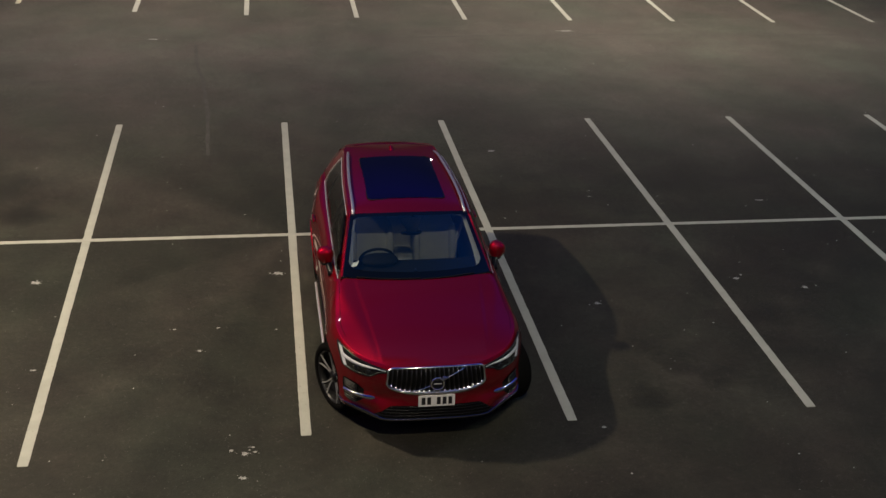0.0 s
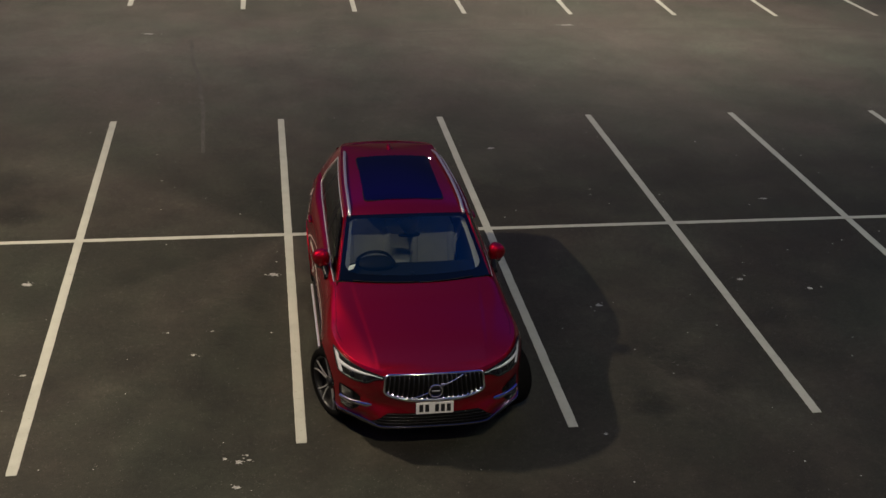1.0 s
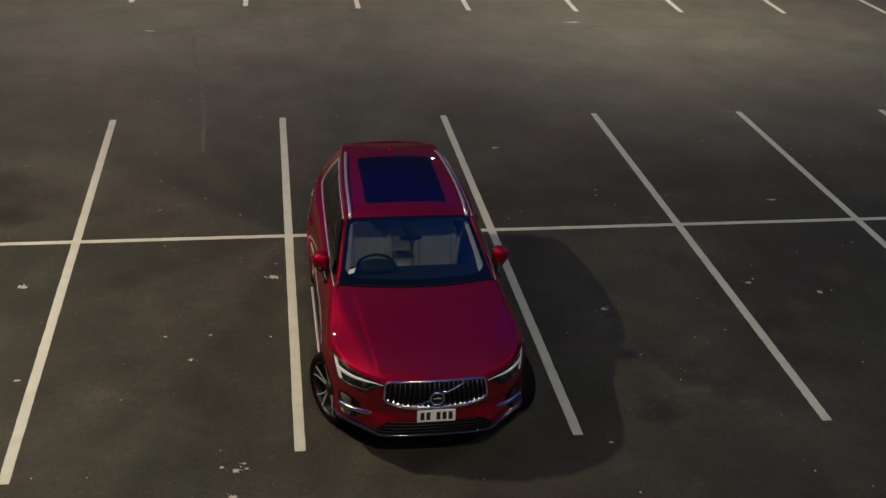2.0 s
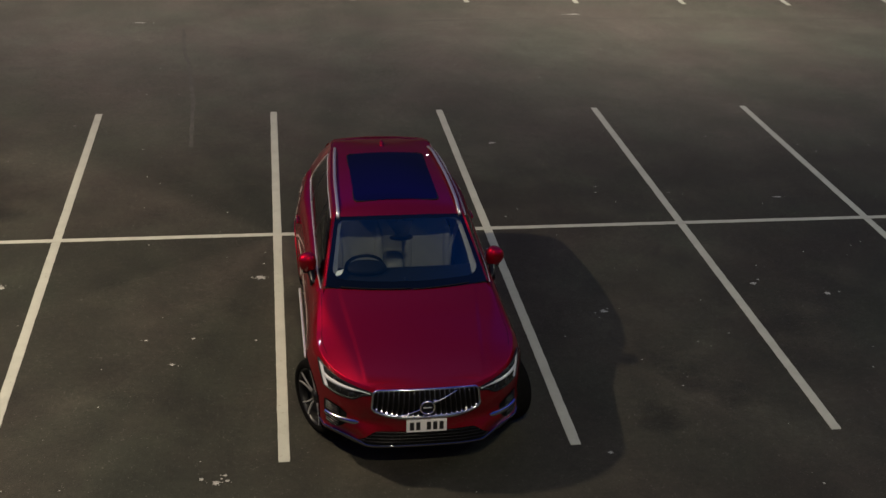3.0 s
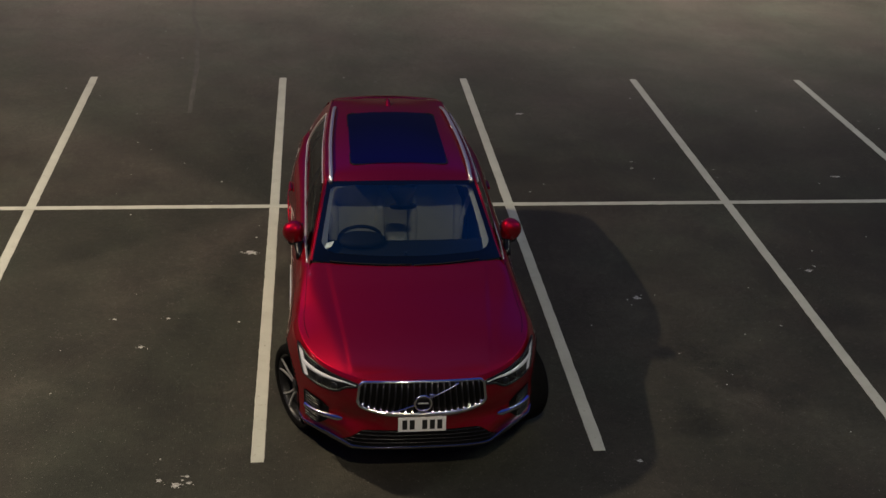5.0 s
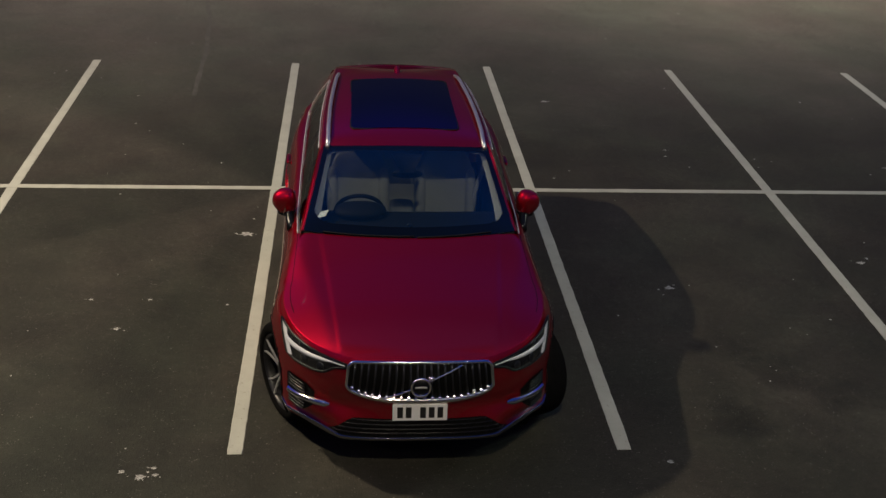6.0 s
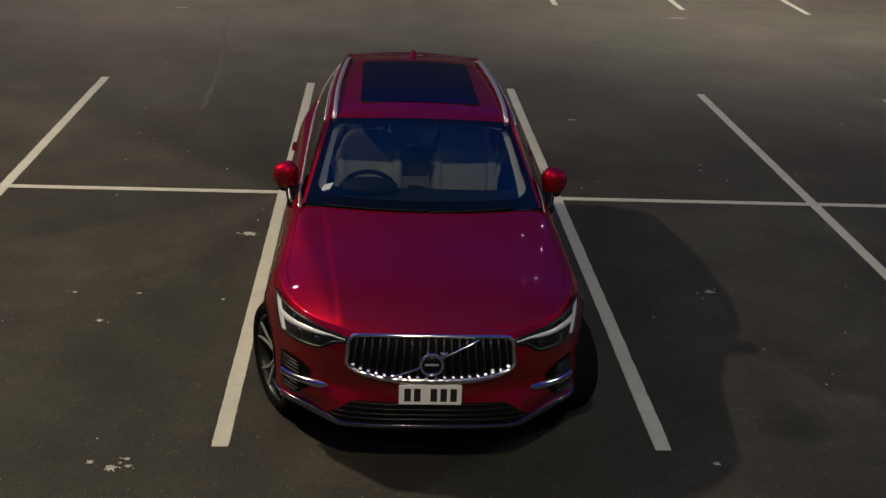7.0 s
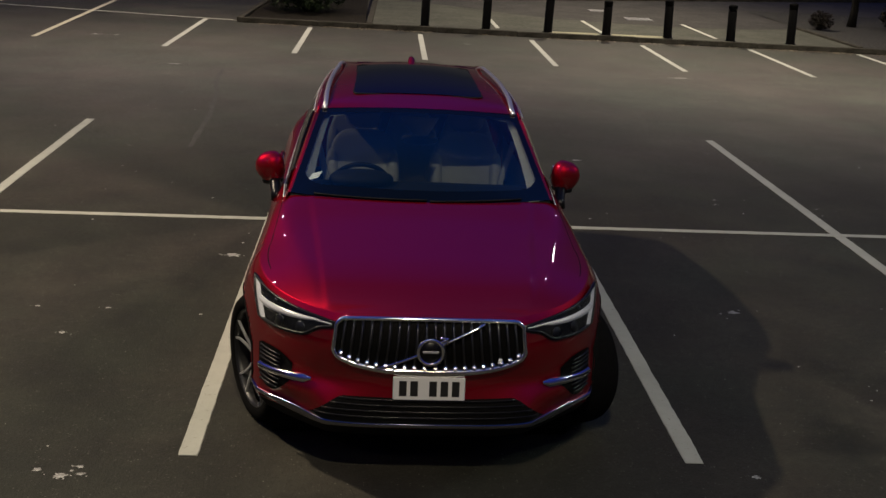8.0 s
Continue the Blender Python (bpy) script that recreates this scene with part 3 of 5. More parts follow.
def tree(x, y):
    e = thing("tree", (x, y, 0.12), "slim dark tree trunk in a gravel bed", "tree")
    r = random.Random(9)
    path = [(0.03 * math.sin(i * 1.3), 0.02 * math.cos(i), 0.45 * i) for i in range(9)]
    part("trunk", tube(path, [0.135, 0.108, 0.112, 0.098, 0.104, 0.09, 0.082, 0.07, 0.05], 12), BARK, e)
    for i in range(7):
        q, z = i * 2.4, 2.2 + 0.22 * i
        c = Vector((math.cos(q), math.sin(q), 0.7))
        part("limb", tube([(0, 0, z), tuple(c * 0.5 + Vector((0, 0, z))), tuple(c * 1.2 + Vector((0, 0, z + 0.2)))], [0.045, 0.03, 0.012], 6), BARK, e)
    part("crown", moved(foliage(4200, 1.6, 1.6, 1.4, 0.07, 12), pose(0, 0, 2.4)), LEAF, e, smooth=False)["kind"] = "stuff"


tree(13.92, 20.5)


def litter():
    r = random.Random(21)
    V, F = [], []
    heaps = [(r.uniform(-1.6, 13.5), r.uniform(0.15, 0.6)) for _ in range(26)]
    for _ in range(900):
        c, w = r.choice(heaps)
        x = min(13.5, max(-1.7, r.gauss(c, w)))
        y = kerb_y(x) - 0.09 - abs(r.gauss(0, 0.13))
        s, q = r.uniform(0.012, 0.035), r.uniform(0, 6.3)
        o = len(V)
        for k, h in ((0, 0.012), (1.3, 0.004), (3.14, 0.015), (4.9, 0.003)):
            V.append((x + s * math.cos(q + k), y + s * 0.8 * math.sin(q + k), h * r.uniform(0.6, 1.8)))
        F.append((o, o + 1, o + 2, o + 3))
    return V, F


tagged(part("leaf_litter", litter(), DRY_LEAF, smooth=False), "dry fallen leaves gathered along the kerb", "leaf litter", kind="stuff")


# ---- the car: nose at y = 0, tail at y = 4.7, ground at z = 0 ----
CAR_AT, CAR_TURN = (1.215, -5.03, 0.0), 0.22
car = thing("car", CAR_AT, "glossy red family SUV parked in a marked bay", "car", turn=CAR_TURN)

nose = lerp_table([(0.18, 0.12), (0.28, 0.048), (0.36, 0.016), (0.43, 0.022), (0.52, 0.046), (0.59, 0.058), (0.66, 0.056), (0.75, 0.050), (0.86, 0.076), (0.92, 0.105), (1.1, 0.2)])
wide = lerp_table([(0.18, 0.87), (0.3, 0.915), (0.42, 0.935), (0.55, 0.945), (0.72, 0.95), (0.85, 0.945), (0.95, 0.930), (1.05, 0.905), (1.2, 0.87)])
power = lerp_table([(0.2, 3.5), (0.38, 3.4), (0.52, 3.0), (0.77, 2.6), (1.0, 2.55)])
tail = lerp_table([(0.2, 4.58), (0.45, 4.70), (0.7, 4.708), (0.95, 4.66), (1.15, 4.60)])
top_z = lerp_table([(0.05, 0.900), (0.15, 0.902), (0.3, 0.922), (0.6, 0.955), (0.95, 0.988), (1.45, 1.080), (2.0, 1.108), (3.0, 1.130), (4.0, 1.158), (4.4, 1.160), (4.7, 1.12)])
low_z = lerp_table([(0.0, 0.20), (0.4, 0.20), (1.4, 0.215), (3.3, 0.215), (4.2, 0.25), (4.7, 0.28)])
AX_F, AX_R, AXLE_Z, ARCH = 0.885, 3.75, 0.368, 0.415
SIDE0, SIDE1 = 0.95, 4.15


def wing(y, z):
    """The front wing swells out over its wheel, most at half height."""
    g = (0.45 + 0.55 * min(1.0, max(0.0, (1.0 - z) / 0.2))) * min(1.0, max(0.3, (z - 0.22) / 0.2))
    return 0.055 * g * math.exp(-(((y - 0.98) / (0.38 if y < 0.98 else 0.75)) ** 2))


def hip(y):
    """The doors and rear quarters stand a little wider than the wings."""
    return 0.036 * math.exp(-(((y - 2.95) / 1.2) ** 4))


def plan(kind, a, z):
    """The outline of the body at height z: kind 0 nose (angle a), 1 flank (y = a), 2 tail (angle a)."""
    w = wide(z)
    if kind == 0:
        e, f = 2 / power(z), nose(z)
        x, y = w * math.sin(a) ** e, f + (SIDE0 - f) * (1 - math.cos(a) ** e)
        # the cheeks beside the grille are hollow
        y += 0.017 * math.exp(-(((z - 0.575) / 0.055) ** 2)) * min(1.0, max(0.0, (x - 0.24) / 0.26)) * min(1.0, max(0.0, (0.93 - x) / 0.2))
        # the lower bumper is chamfered in plan beside its flat middle
        k = min(1.0, max(0.0, (0.50 - z) / 0.10))
        y += k * max(0.0, f + 0.90 * max(0.0, x - 0.475) - y)
        return x + wing(y, z) * min(1.0, x / 0.6) ** 3, y
    if kind == 1:
        y = a
        x = w * (1 - 0.012 * ((y - 2.3) / 2.0) ** 2)
        door = math.exp(-(((z - 0.47) / 0.13) ** 2)) * max(0.0, 1 - ((y - 2.3) / 1.05) ** 4) if abs(y - 2.3) < 1.05 else 0
        x -= 0.030 * door
        x -= 0.02 * max(0.0, (y - 3.4) / 0.8) ** 2
        x += 0.032 * math.exp(-(((y - 3.8) / 0.50) ** 2)) + wing(y, z) + hip(y)
        return x, y
    e, f = 2 / 3.2, tail(z)
    x0 = w * (1 - 0.012 * ((SIDE1 - 2.3) / 2.0) ** 2) - 0.02 * ((SIDE1 - 3.4) / 0.8) ** 2 + 0.032 * math.exp(-(((SIDE1 - 3.8) / 0.50) ** 2)) + hip(SIDE1)
    return x0 * math.cos(a) ** e, SIDE1 + (f - SIDE1) * math.sin(a) ** e


H = math.pi / 2
GAPS = (1.40, 2.62, 3.66)
flank = sorted(set(steps(SIDE0, SIDE1, 84)[1:]) | {g + d for g in GAPS for d in (-0.0035, 0.0035)})
flank = [y for y in flank if all(abs(y - g) > 0.012 or abs(abs(y - g) - 0.0035) < 1e-6 for g in GAPS)]
cols = [(0, a) for a in steps(0.0, H, 64)] + [(1, y) for y in flank] + [(2, a) for a in steps(0.0, H, 20)[1:]]
cols[0] = (0, 1e-6)
cols[-1] = (2, H - 1e-6)
ROWS_N = 34


def skin(col, v):
    kind, a = col
    _, y0 = plan(kind, a, 0.7)
    zl, zt = low_z(y0), top_z(plan(kind, a, 0.95)[1])
    z = zl + v * (zt - zl)
    x, y = plan(kind, a, z)
    if v > 0.88:
        k = ((v - 0.88) / 0.12) ** 2
        x *= 1 - 0.030 * k
    if v < 0.10:
        x *= 1 - 0.03 * ((0.10 - v) / 0.10) ** 2
    # wheel-arch flare
    for ax in (AX_F, AX_R):
        d = math.hypot(y - ax, z - AXLE_Z)
        if x > 0.5 and ARCH - 0.02 < d < ARCH + 0.20:
            x += (0.014 if ax < 2 else 0.020) * (1 - (d - ARCH + 0.02) / 0.22) ** 2
    return x, y, z


SK_V, SK_F = grid(lambda c, v: skin(c, v), cols, steps(0, 1, ROWS_N))
NC = len(cols)
SK_V = [list(v) for v in SK_V]
for v in SK_V:
    for ax in (AX_F, AX_R):
        dy, dz = v[1] - ax, v[2] - AXLE_Z
        d = math.hypot(dy, dz)
        if v[0] > 0.5 and abs(d - ARCH) < 0.021 and d > 0:
            v[1], v[2] = ax + dy * ARCH / d, AXLE_Z + dz * ARCH / d


def vertex_normals(VF):
    me = bpy.data.meshes.new("tmp")
    me.from_pydata([tuple(v) for v in VF[0]], [], VF[1])
    me.update()
    out = [tuple(v.normal) for v in me.vertices]
    bpy.data.meshes.remove(me)
    return out


def picked(VF, N, faces):
    used = sorted({i for f in faces for i in f})
    new_i = {o: k for k, o in enumerate(used)}
    return ([VF[0][i] for i in used], [tuple(new_i[i] for i in f) for f in faces]), [N[i] for i in used]


def both_sides(name, VF, N, mat, label="", parent=None):
    """One panel on each flank."""
    part(name, VF, mat, parent or car, label, normals=N)
    part(name, mirrored(VF), mat, parent or car, label, normals=[(-n[0], n[1], n[2]) for n in N])


def whole(VF, N):
    """A panel and its mirror image in one."""
    return join(VF, mirrored(VF)), list(N) + [(-n[0], n[1], n[2]) for n in N]


# normals from the two halves together, so that the middle is smooth
SK_N = vertex_normals((SK_V, SK_F))
for j in range(ROWS_N + 1):
    for i in (0, NC - 1):
        n = Vector(SK_N[j * NC + i])
        n.x = 0
        SK_N[j * NC + i] = tuple(n.normalized())

panels = {"front_bumper": [], "front_wing": [], "front_door": [], "rear_door": [], "rear_quarter": [], "tailgate": [], "panel_gap": []}
for f in SK_F:
    c = [sum(SK_V[i][k] for i in f) / 4 for k in range(3)]
    if c[0] > 0.5 and any(math.hypot(c[1] - ax, c[2] - AXLE_Z) < ARCH - 0.004 for ax in (AX_F, AX_R)):
        continue
    col = min(i % NC for i in f)
    kind, a = cols[col]
    nxt = cols[col + 1]
    if kind == 1 and nxt[0] == 1 and any(abs((a + nxt[1]) / 2 - g) < 0.001 for g in GAPS):
        key = "panel_gap"
    elif c[2] < 0.345 and c[1] < 0.8:
        continue
    elif c[1] < 0.50 or (c[1] < 0.62 and c[2] < 0.30):
        key = "front_bumper"
    elif c[1] < GAPS[0]:
        key = "front_wing"
    elif c[1] < GAPS[1]:
        key = "front_door"
    elif c[1] < GAPS[2]:
        key = "rear_door"
    elif kind == 1 or c[0] > 0.72:
        key = "rear_quarter"
    else:
        key = "tailgate"
    panels[key].append(f)
SK = (SK_V, SK_F)
for key in ("front_bumper", "tailgate"):
    VF, N = whole(*picked(SK, SK_N, panels[key]))
    part(key, VF, PAINT, car, normals=N)
for key in ("front_wing", "front_door", "rear_door", "rear_quarter"):
    VF, N = picked(SK, SK_N, panels[key])
    both_sides(key, VF, N, PAINT)
for g in GAPS:
    VF, N = picked(SK, SK_N, [f for f in panels["panel_gap"] if abs(SK_V[f[0]][1] - g) < 0.02])
    both_sides("panel_gap", VF, N, SEAM)

# bonnet and wing tops
HOOD_END = 1.565
hood_mid = lerp_table([(0.08, 0.903), (0.11, 0.915), (0.16, 0.934), (0.25, 0.962), (0.4, 0.999), (0.6, 1.032), (0.8, 1.058), (1.2, 1.112), (1.435, 1.154), (1.56, 1.174)])
top_edge = [(SK_V[ROWS_N * NC + i]) for i in range(NC)]
rows_h = [p for p in top_edge if p[1] <= HOOD_END]
HB = 0.945
us = [s * HB for s in steps(0, 1, 60)] + [HB + 0.005] + [HB + 0.005 + s * (1 - HB - 0.005) for s in steps(0, 1, 4)[1:]]


def soft_step(d, w):
    return 1 / (1 + math.exp(-max(-40.0, min(40.0, d / w))))


def soft_ramp(d, w):
    return w * math.log(1 + math.exp(min(40.0, d / w)))


def bonnet_drop(x, y, half):
    """How far the bonnet lies under its middle: a flat centre, a crease, a narrow valley that widens
    towards the windscreen, and a shoulder that falls away to the wing."""
    k = min(1.0, max(0.0, (y - 0.12) / 0.30))
    inner = 0.512 + 0.112 * (y - 0.15) / 1.05
    outer = inner + 0.030 + 0.150 * max(0.0, (y - 0.25) / 1.0)
    rear = max(0.0, (y - 0.7) / 0.8) ** 2
    drop = 0.042 * x * x * (1 - 0.45 * rear)
    drop += k * 0.010 * soft_step(x - inner - 0.012, 0.006) * max(0.25, 1 - 0.6 * rear)
    drop -= k * 0.035 * (soft_ramp(x - inner - 0.03, 0.01) - soft_ramp(x - outer, 0.01))
    drop += (0.16 + 0.20 * k) * soft_ramp(x - outer, 0.022)
    return drop + 0.05 * rear * (x / half) ** 16


def bonnet(u, row):
    x0, y, z0 = row
    x = u * x0
    # the trailing edge follows the foot of the windscreen
    yy = y - 0.130 * max(0.0, (y - 0.85) / 0.715) ** 1.5 * (1 - abs(u) ** 2)
    h = max(0.0, hood_mid(yy) - z0)
    g = 1 - bonnet_drop(abs(x), y, x0) / bonnet_drop(x0, y, x0)
    return x, yy, z0 + h * g


BN = grid(bonnet, us, rows_h)
BNN = vertex_normals(BN)
if Vector(BNN[len(us) * (len(rows_h) // 2)]).z < 0:
    BN = BN[0], [tuple(reversed(f)) for f in BN[1]]
    BNN = vertex_normals(BN)
for j in range(len(rows_h)):
    n = Vector(BNN[j * len(us)])
    n.x = 0
    BNN[j * len(us)] = tuple(n.normalized()) if n.length > 0 else (0, 0, 1)
    # the rim shares its normals with the flank below it
    a, b = Vector(BNN[j * len(us) + len(us) - 1]), Vector(SK_N[ROWS_N * NC + j])
    m_ = (a + b).normalized() if (a + b).length > 0 else a
    BNN[j * len(us) + len(us) - 1] = tuple(m_)
sets = {"bonnet": [], "wing_top": [], "bonnet_gap": []}
for f in BN[1]:
    col = min(i % len(us) for i in f)
    row = min(i // len(us) for i in f)
    sets["bonnet" if col < 60 else "bonnet_gap" if col == 60 and rows_h[row][1] > 0.62 else "wing_top" if col > 60 else "bonnet"].append(f)
VF, N = whole(*picked(BN, BNN, sets["bonnet"]))
part("bonnet", VF, PAINT, car, normals=N)
VF, N = picked(BN, BNN, sets["wing_top"])
both_sides("wing_top", VF, N, PAINT)
VF, N = picked(BN, BNN, sets["bonnet_gap"])
both_sides("bonnet_gap", VF, N, SEAM)

# greenhouse
roof_x = lerp_table([(1.43, 0.832), (1.51, 0.818), (1.90, 0.746), (2.28, 0.674), (2.5, 0.668), (3.0, 0.655), (3.6, 0.618), (3.95, 0.588), (4.3, 0.562), (4.5, 0.62)])
roof_z = lerp_table([(1.43, 1.118), (1.51, 1.148), (1.90, 1.348), (2.28, 1.553), (2.5, 1.592), (3.0, 1.612), (3.6, 1.612), (3.95, 1.604), (4.3, 1.570), (4.5, 1.36)])
roof_mid = lerp_table([(2.2, 1.580), (2.5, 1.634), (3.0, 1.662), (3.6, 1.664), (3.95, 1.645), (4.3, 1.592)])
side_top = [p for p in top_edge if HOOD_END - 0.03 <= p[1] <= 4.47 and p[0] > 0.6]


def base_at(y):
    z = top_z(y) + 0.020
    x = wide(z) * 0.97 * (1 - 0.012 * ((y - 2.3) / 2.0) ** 2) - 0.034 + 0.024 * min(1.0, max(0.0, (y - 1.45) / 0.4)) - 0.02 * max(0.0, (y - 3.4) / 0.8) ** 2
    return x, z


T0, T1 = 0.045, 0.84


def side_glass(y, t):
    """The side of the greenhouse: t from the belt to the roof, the band T1..1 a frame of even width."""
    xb, zb = base_at(y)
    xr, zr = roof_x(y), roof_z(y)
    frame_w = min(0.45, 0.034 / max(0.05, math.hypot(xb - xr, zr - zb)))
    k = t / T1 * (1 - frame_w) if t <= T1 else 1 - frame_w * (1 - t) / (1 - T1)
    bulge = 0.030 * math.sin(math.pi * min(1.0, max(0.0, k))) * min(1.0, (zr - zb) / 0.45)
    return xb + (xr - xb) * k + bulge, y, zb + (zr - zb) * k


# shoulder between the flank's top and the glass
SH = grid(lambda p, t: (p[0] + (base_at(p[1])[0] - p[0]) * t, p[1], p[2] + (base_at(p[1])[1] - p[2]) * t + 0.006 * math.sin(math.pi * t)), side_top, steps(0, 1, 4))
both_sides("shoulder", SH, vertex_normals(SH) if Vector(vertex_normals(SH)[len(side_top) * 2]).z > 0 else [tuple(-Vector(n)) for n in vertex_normals(SH)], PAINT)

ys_s = sorted(set(steps(1.43, 4.45, 76)) | {1.62, 2.55, 2.68, 3.42, 3.50, 4.02})
ts_s = [0.0, T0, 0.2, 0.35, 0.5, 0.65, T1, 0.92, 1.0]
SG = grid(side_glass, ys_s, ts_s)
SGN = vertex_normals(SG)
if Vector(SGN[len(ys_s) * 3 + 40]).x < 0:
    SG = SG[0], [tuple(reversed(f)) for f in SG[1]]
    SGN = vertex_normals(SG)
sets = {"side_frame": [], "front_door_glass": [], "rear_door_glass": [], "quarter_glass": [], "window_pillar": [], "window_divider": []}
for f in SG[1]:
    ci, ri = min(i % len(ys_s) for i in f), min(i // len(ys_s) for i in f)
    y, t = (ys_s[ci] + ys_s[ci + 1]) / 2, (ts_s[ri] + ts_s[ri + 1]) / 2
    lim = 4.02 - 0.22 * max(0.0, t - 0.2)
    if not T0 < t < T1 or not 1.62 < y < lim:
        key = "side_frame"
    elif 2.55 < y < 2.68 or 3.42 < y < 3.50:
        key = "window_pillar" if y < 3 else "window_divider"
    else:
        key = "front_door_glass" if y < 2.6 else "rear_door_glass" if y < 3.45 else "quarter_glass"
    sets[key].append(f)
for key, mat in (("side_frame", PAINT), ("front_door_glass", SIDE_GLASS), ("rear_door_glass", DARK_GLASS), ("quarter_glass", DARK_GLASS), ("window_pillar", GLOSS_BLACK), ("window_divider", GLOSS_BLACK)):
    VF, N = picked(SG, SGN, sets[key])
    both_sides(key, VF, N, mat)


def off_side(y, t, d):
    p = Vector(side_glass(y, t))
    a, b = Vector(side_glass(y + 0.01, t)) - p, Vector(side_glass(y, t + 0.02)) - p
    n = a.cross(b).normalized()
    if n.x < 0:
        n = -n
    return tuple(p + n * d)


trim = [off_side(y, T0, 0.006) for y in steps(1.60, 4.03, 40)] + [off_side(4.02 - 0.22 * max(0.0, t - 0.2), t, 0.006) for t in steps(T0, T1, 10)[1:]] + [off_side(y, T1, 0.006) for y in steps(3.87, 2.30, 30)[1:]]
for sgn in (1, -1):
    part("window_trim", tube([(sgn * x, y, z) for x, y, z in trim], 0.0045, 8), TRIM, car, "bright metal window surround")

# roof
ry = steps(2.20, 4.30, 40)


def header_y(u):
    """The roof's front edge bows: its corners lie further back."""
    return 2.222 + 0.062 * u * u


def roof_point(u, y):
    yy = y + (header_y(u) - 2.20) * max(0.0, 1 - (y - 2.20) / 0.6)
    return (u * roof_x(yy), yy, roof_z(yy) + (roof_mid(yy) - roof_z(yy)) * (1 - abs(u) ** 2.2))


RF = grid(roof_point, steps(-1, 1, 36), ry)
part("roof", RF, PAINT, car)


def roof_at(x, y, d=0.0):
    u = x / roof_x(y)
    return (x, y, roof_z(y) + (roof_mid(y) - roof_z(y)) * (1 - abs(u) ** 2.2) + d)


def rounded(hx, y0, y1, r, n=6):
    pts = []
    for cx, cy, q0 in ((hx - r, y1 - r, 0), (-hx + r, y1 - r, 90), (-hx + r, y0 + r, 180), (hx - r, y0 + r, 270)):
        pts += [(cx + r * math.cos(radians(q0 + 90 * k / n)), cy + r * math.sin(radians(q0 + 90 * k / n))) for k in range(n + 1)]
    return pts


def roof_patch(hx, y0, y1, d):
    def f(u, v):
        y = y0 + (y1 - y0) * v
        e = min(v, 1 - v) * (y1 - y0)
        k = 1.0 if e > 0.05 else 1 - (0.05 - math.sqrt(max(0.0, 0.05 ** 2 - (0.05 - e) ** 2))) / hx
        return roof_at(u * (hx - 0.014 * v) * k, y, d)
    return grid(f, steps(-1, 1, 24), [0, 0.004, 0.012, 0.025, 0.045] + steps(0.07, 0.93, 24) + [0.955, 0.975, 0.988, 0.996, 1])


glass_roof = part("sunroof", roof_patch(0.438, 2.49, 3.69, 0.005), ROOF_GLASS, car, "dark panoramic glass roof panel")
part("sunroof_seal", tube([roof_at(x, y, 0.004) for x, y in ((q * (1 - 0.032 * (y - 2.49) / 1.2), y) for q, y in rounded(0.440, 2.488, 3.692, 0.05))], 0.006, 6, True), MATT_BLACK, glass_roof)
for sgn in (1, -1):
    pts = []
    for k in steps(0, 1, 24):
        y = 2.26 + 1.70 * k
        lift = 0.042 * min(1.0, 8 * k + 0.12, 8 * (1 - k) + 0.12)
        x = sgn * (roof_x(y) - 0.050)
        pts.append((x, y, roof_at(x, y)[2] + lift * 0.75))
    part("roof_rail", tube(pts, 0.0165, 12, False, 0.7), RAIL, car, "satin aluminium roof rail")
    part("roof_ditch", tube([(sgn * (roof_x(y) - 0.012), y, roof_at(roof_x(y) - 0.012, y)[2] + 0.001) for y in steps(2.24, 4.2, 24)], 0.006, 6), PAINT, car)
part("aerial_fin", grid(lambda u, v: (0.030 * math.cos(u) * (1 - v * v) ** 0.5, 3.96 + 0.05 * v + 0.085 * math.sin(u) * (1 - 0.6 * v), roof_mid(3.95) - 0.006 + 0.05 * v), steps(0, 2 * math.pi, 16), steps(0, 1, 6)), PAINT, car, "red shark-fin aerial")

# windscreen
def screen(u, v):
    b = Vector((0.796 * u, 1.428 + 0.112 * u * u, 1.148 + 0.018 * u * u))
    h = Vector((0.652 * u, header_y(u), 1.582 - 0.030 * abs(u) ** 2.2))
    p = b.lerp(h, v)
    k = 0.028 * math.sin(math.pi * v) * (1 - u ** 4)
    return (p.x, p.y - k * 0.5, p.z + k)


us_w = sorted(set(steps(-1, -0.84, 16)) | set(steps(0.84, 1, 16)) | set(steps(-0.8, 0.8, 24)))
vs_w = sorted(set(steps(0, 0.30, 24)) | set(steps(0.34, 0.80, 10)) | set(steps(0.83, 1.0, 12)))
WS = grid(screen, us_w, vs_w)
WSN = vertex_normals(WS)


def in_border(u, v):
    """The printed border: wide at the foot, with rounded corners."""
    half, height = 0.80 - 0.145 * v, 0.86
    x, z = abs(u) * half, v * height
    left, foot, head = half - 0.036 - 0.012 * (1 - v), 0.098, height - 0.050
    r = 0.13 if z < 0.4 else 0.07
    if x > left or z < foot or z > head:
        return True
    dx, dz = x - (left - r), max(foot + r - z, z - (head - r))
    return dx > 0 and dz > 0 and math.hypot(dx, dz) > r


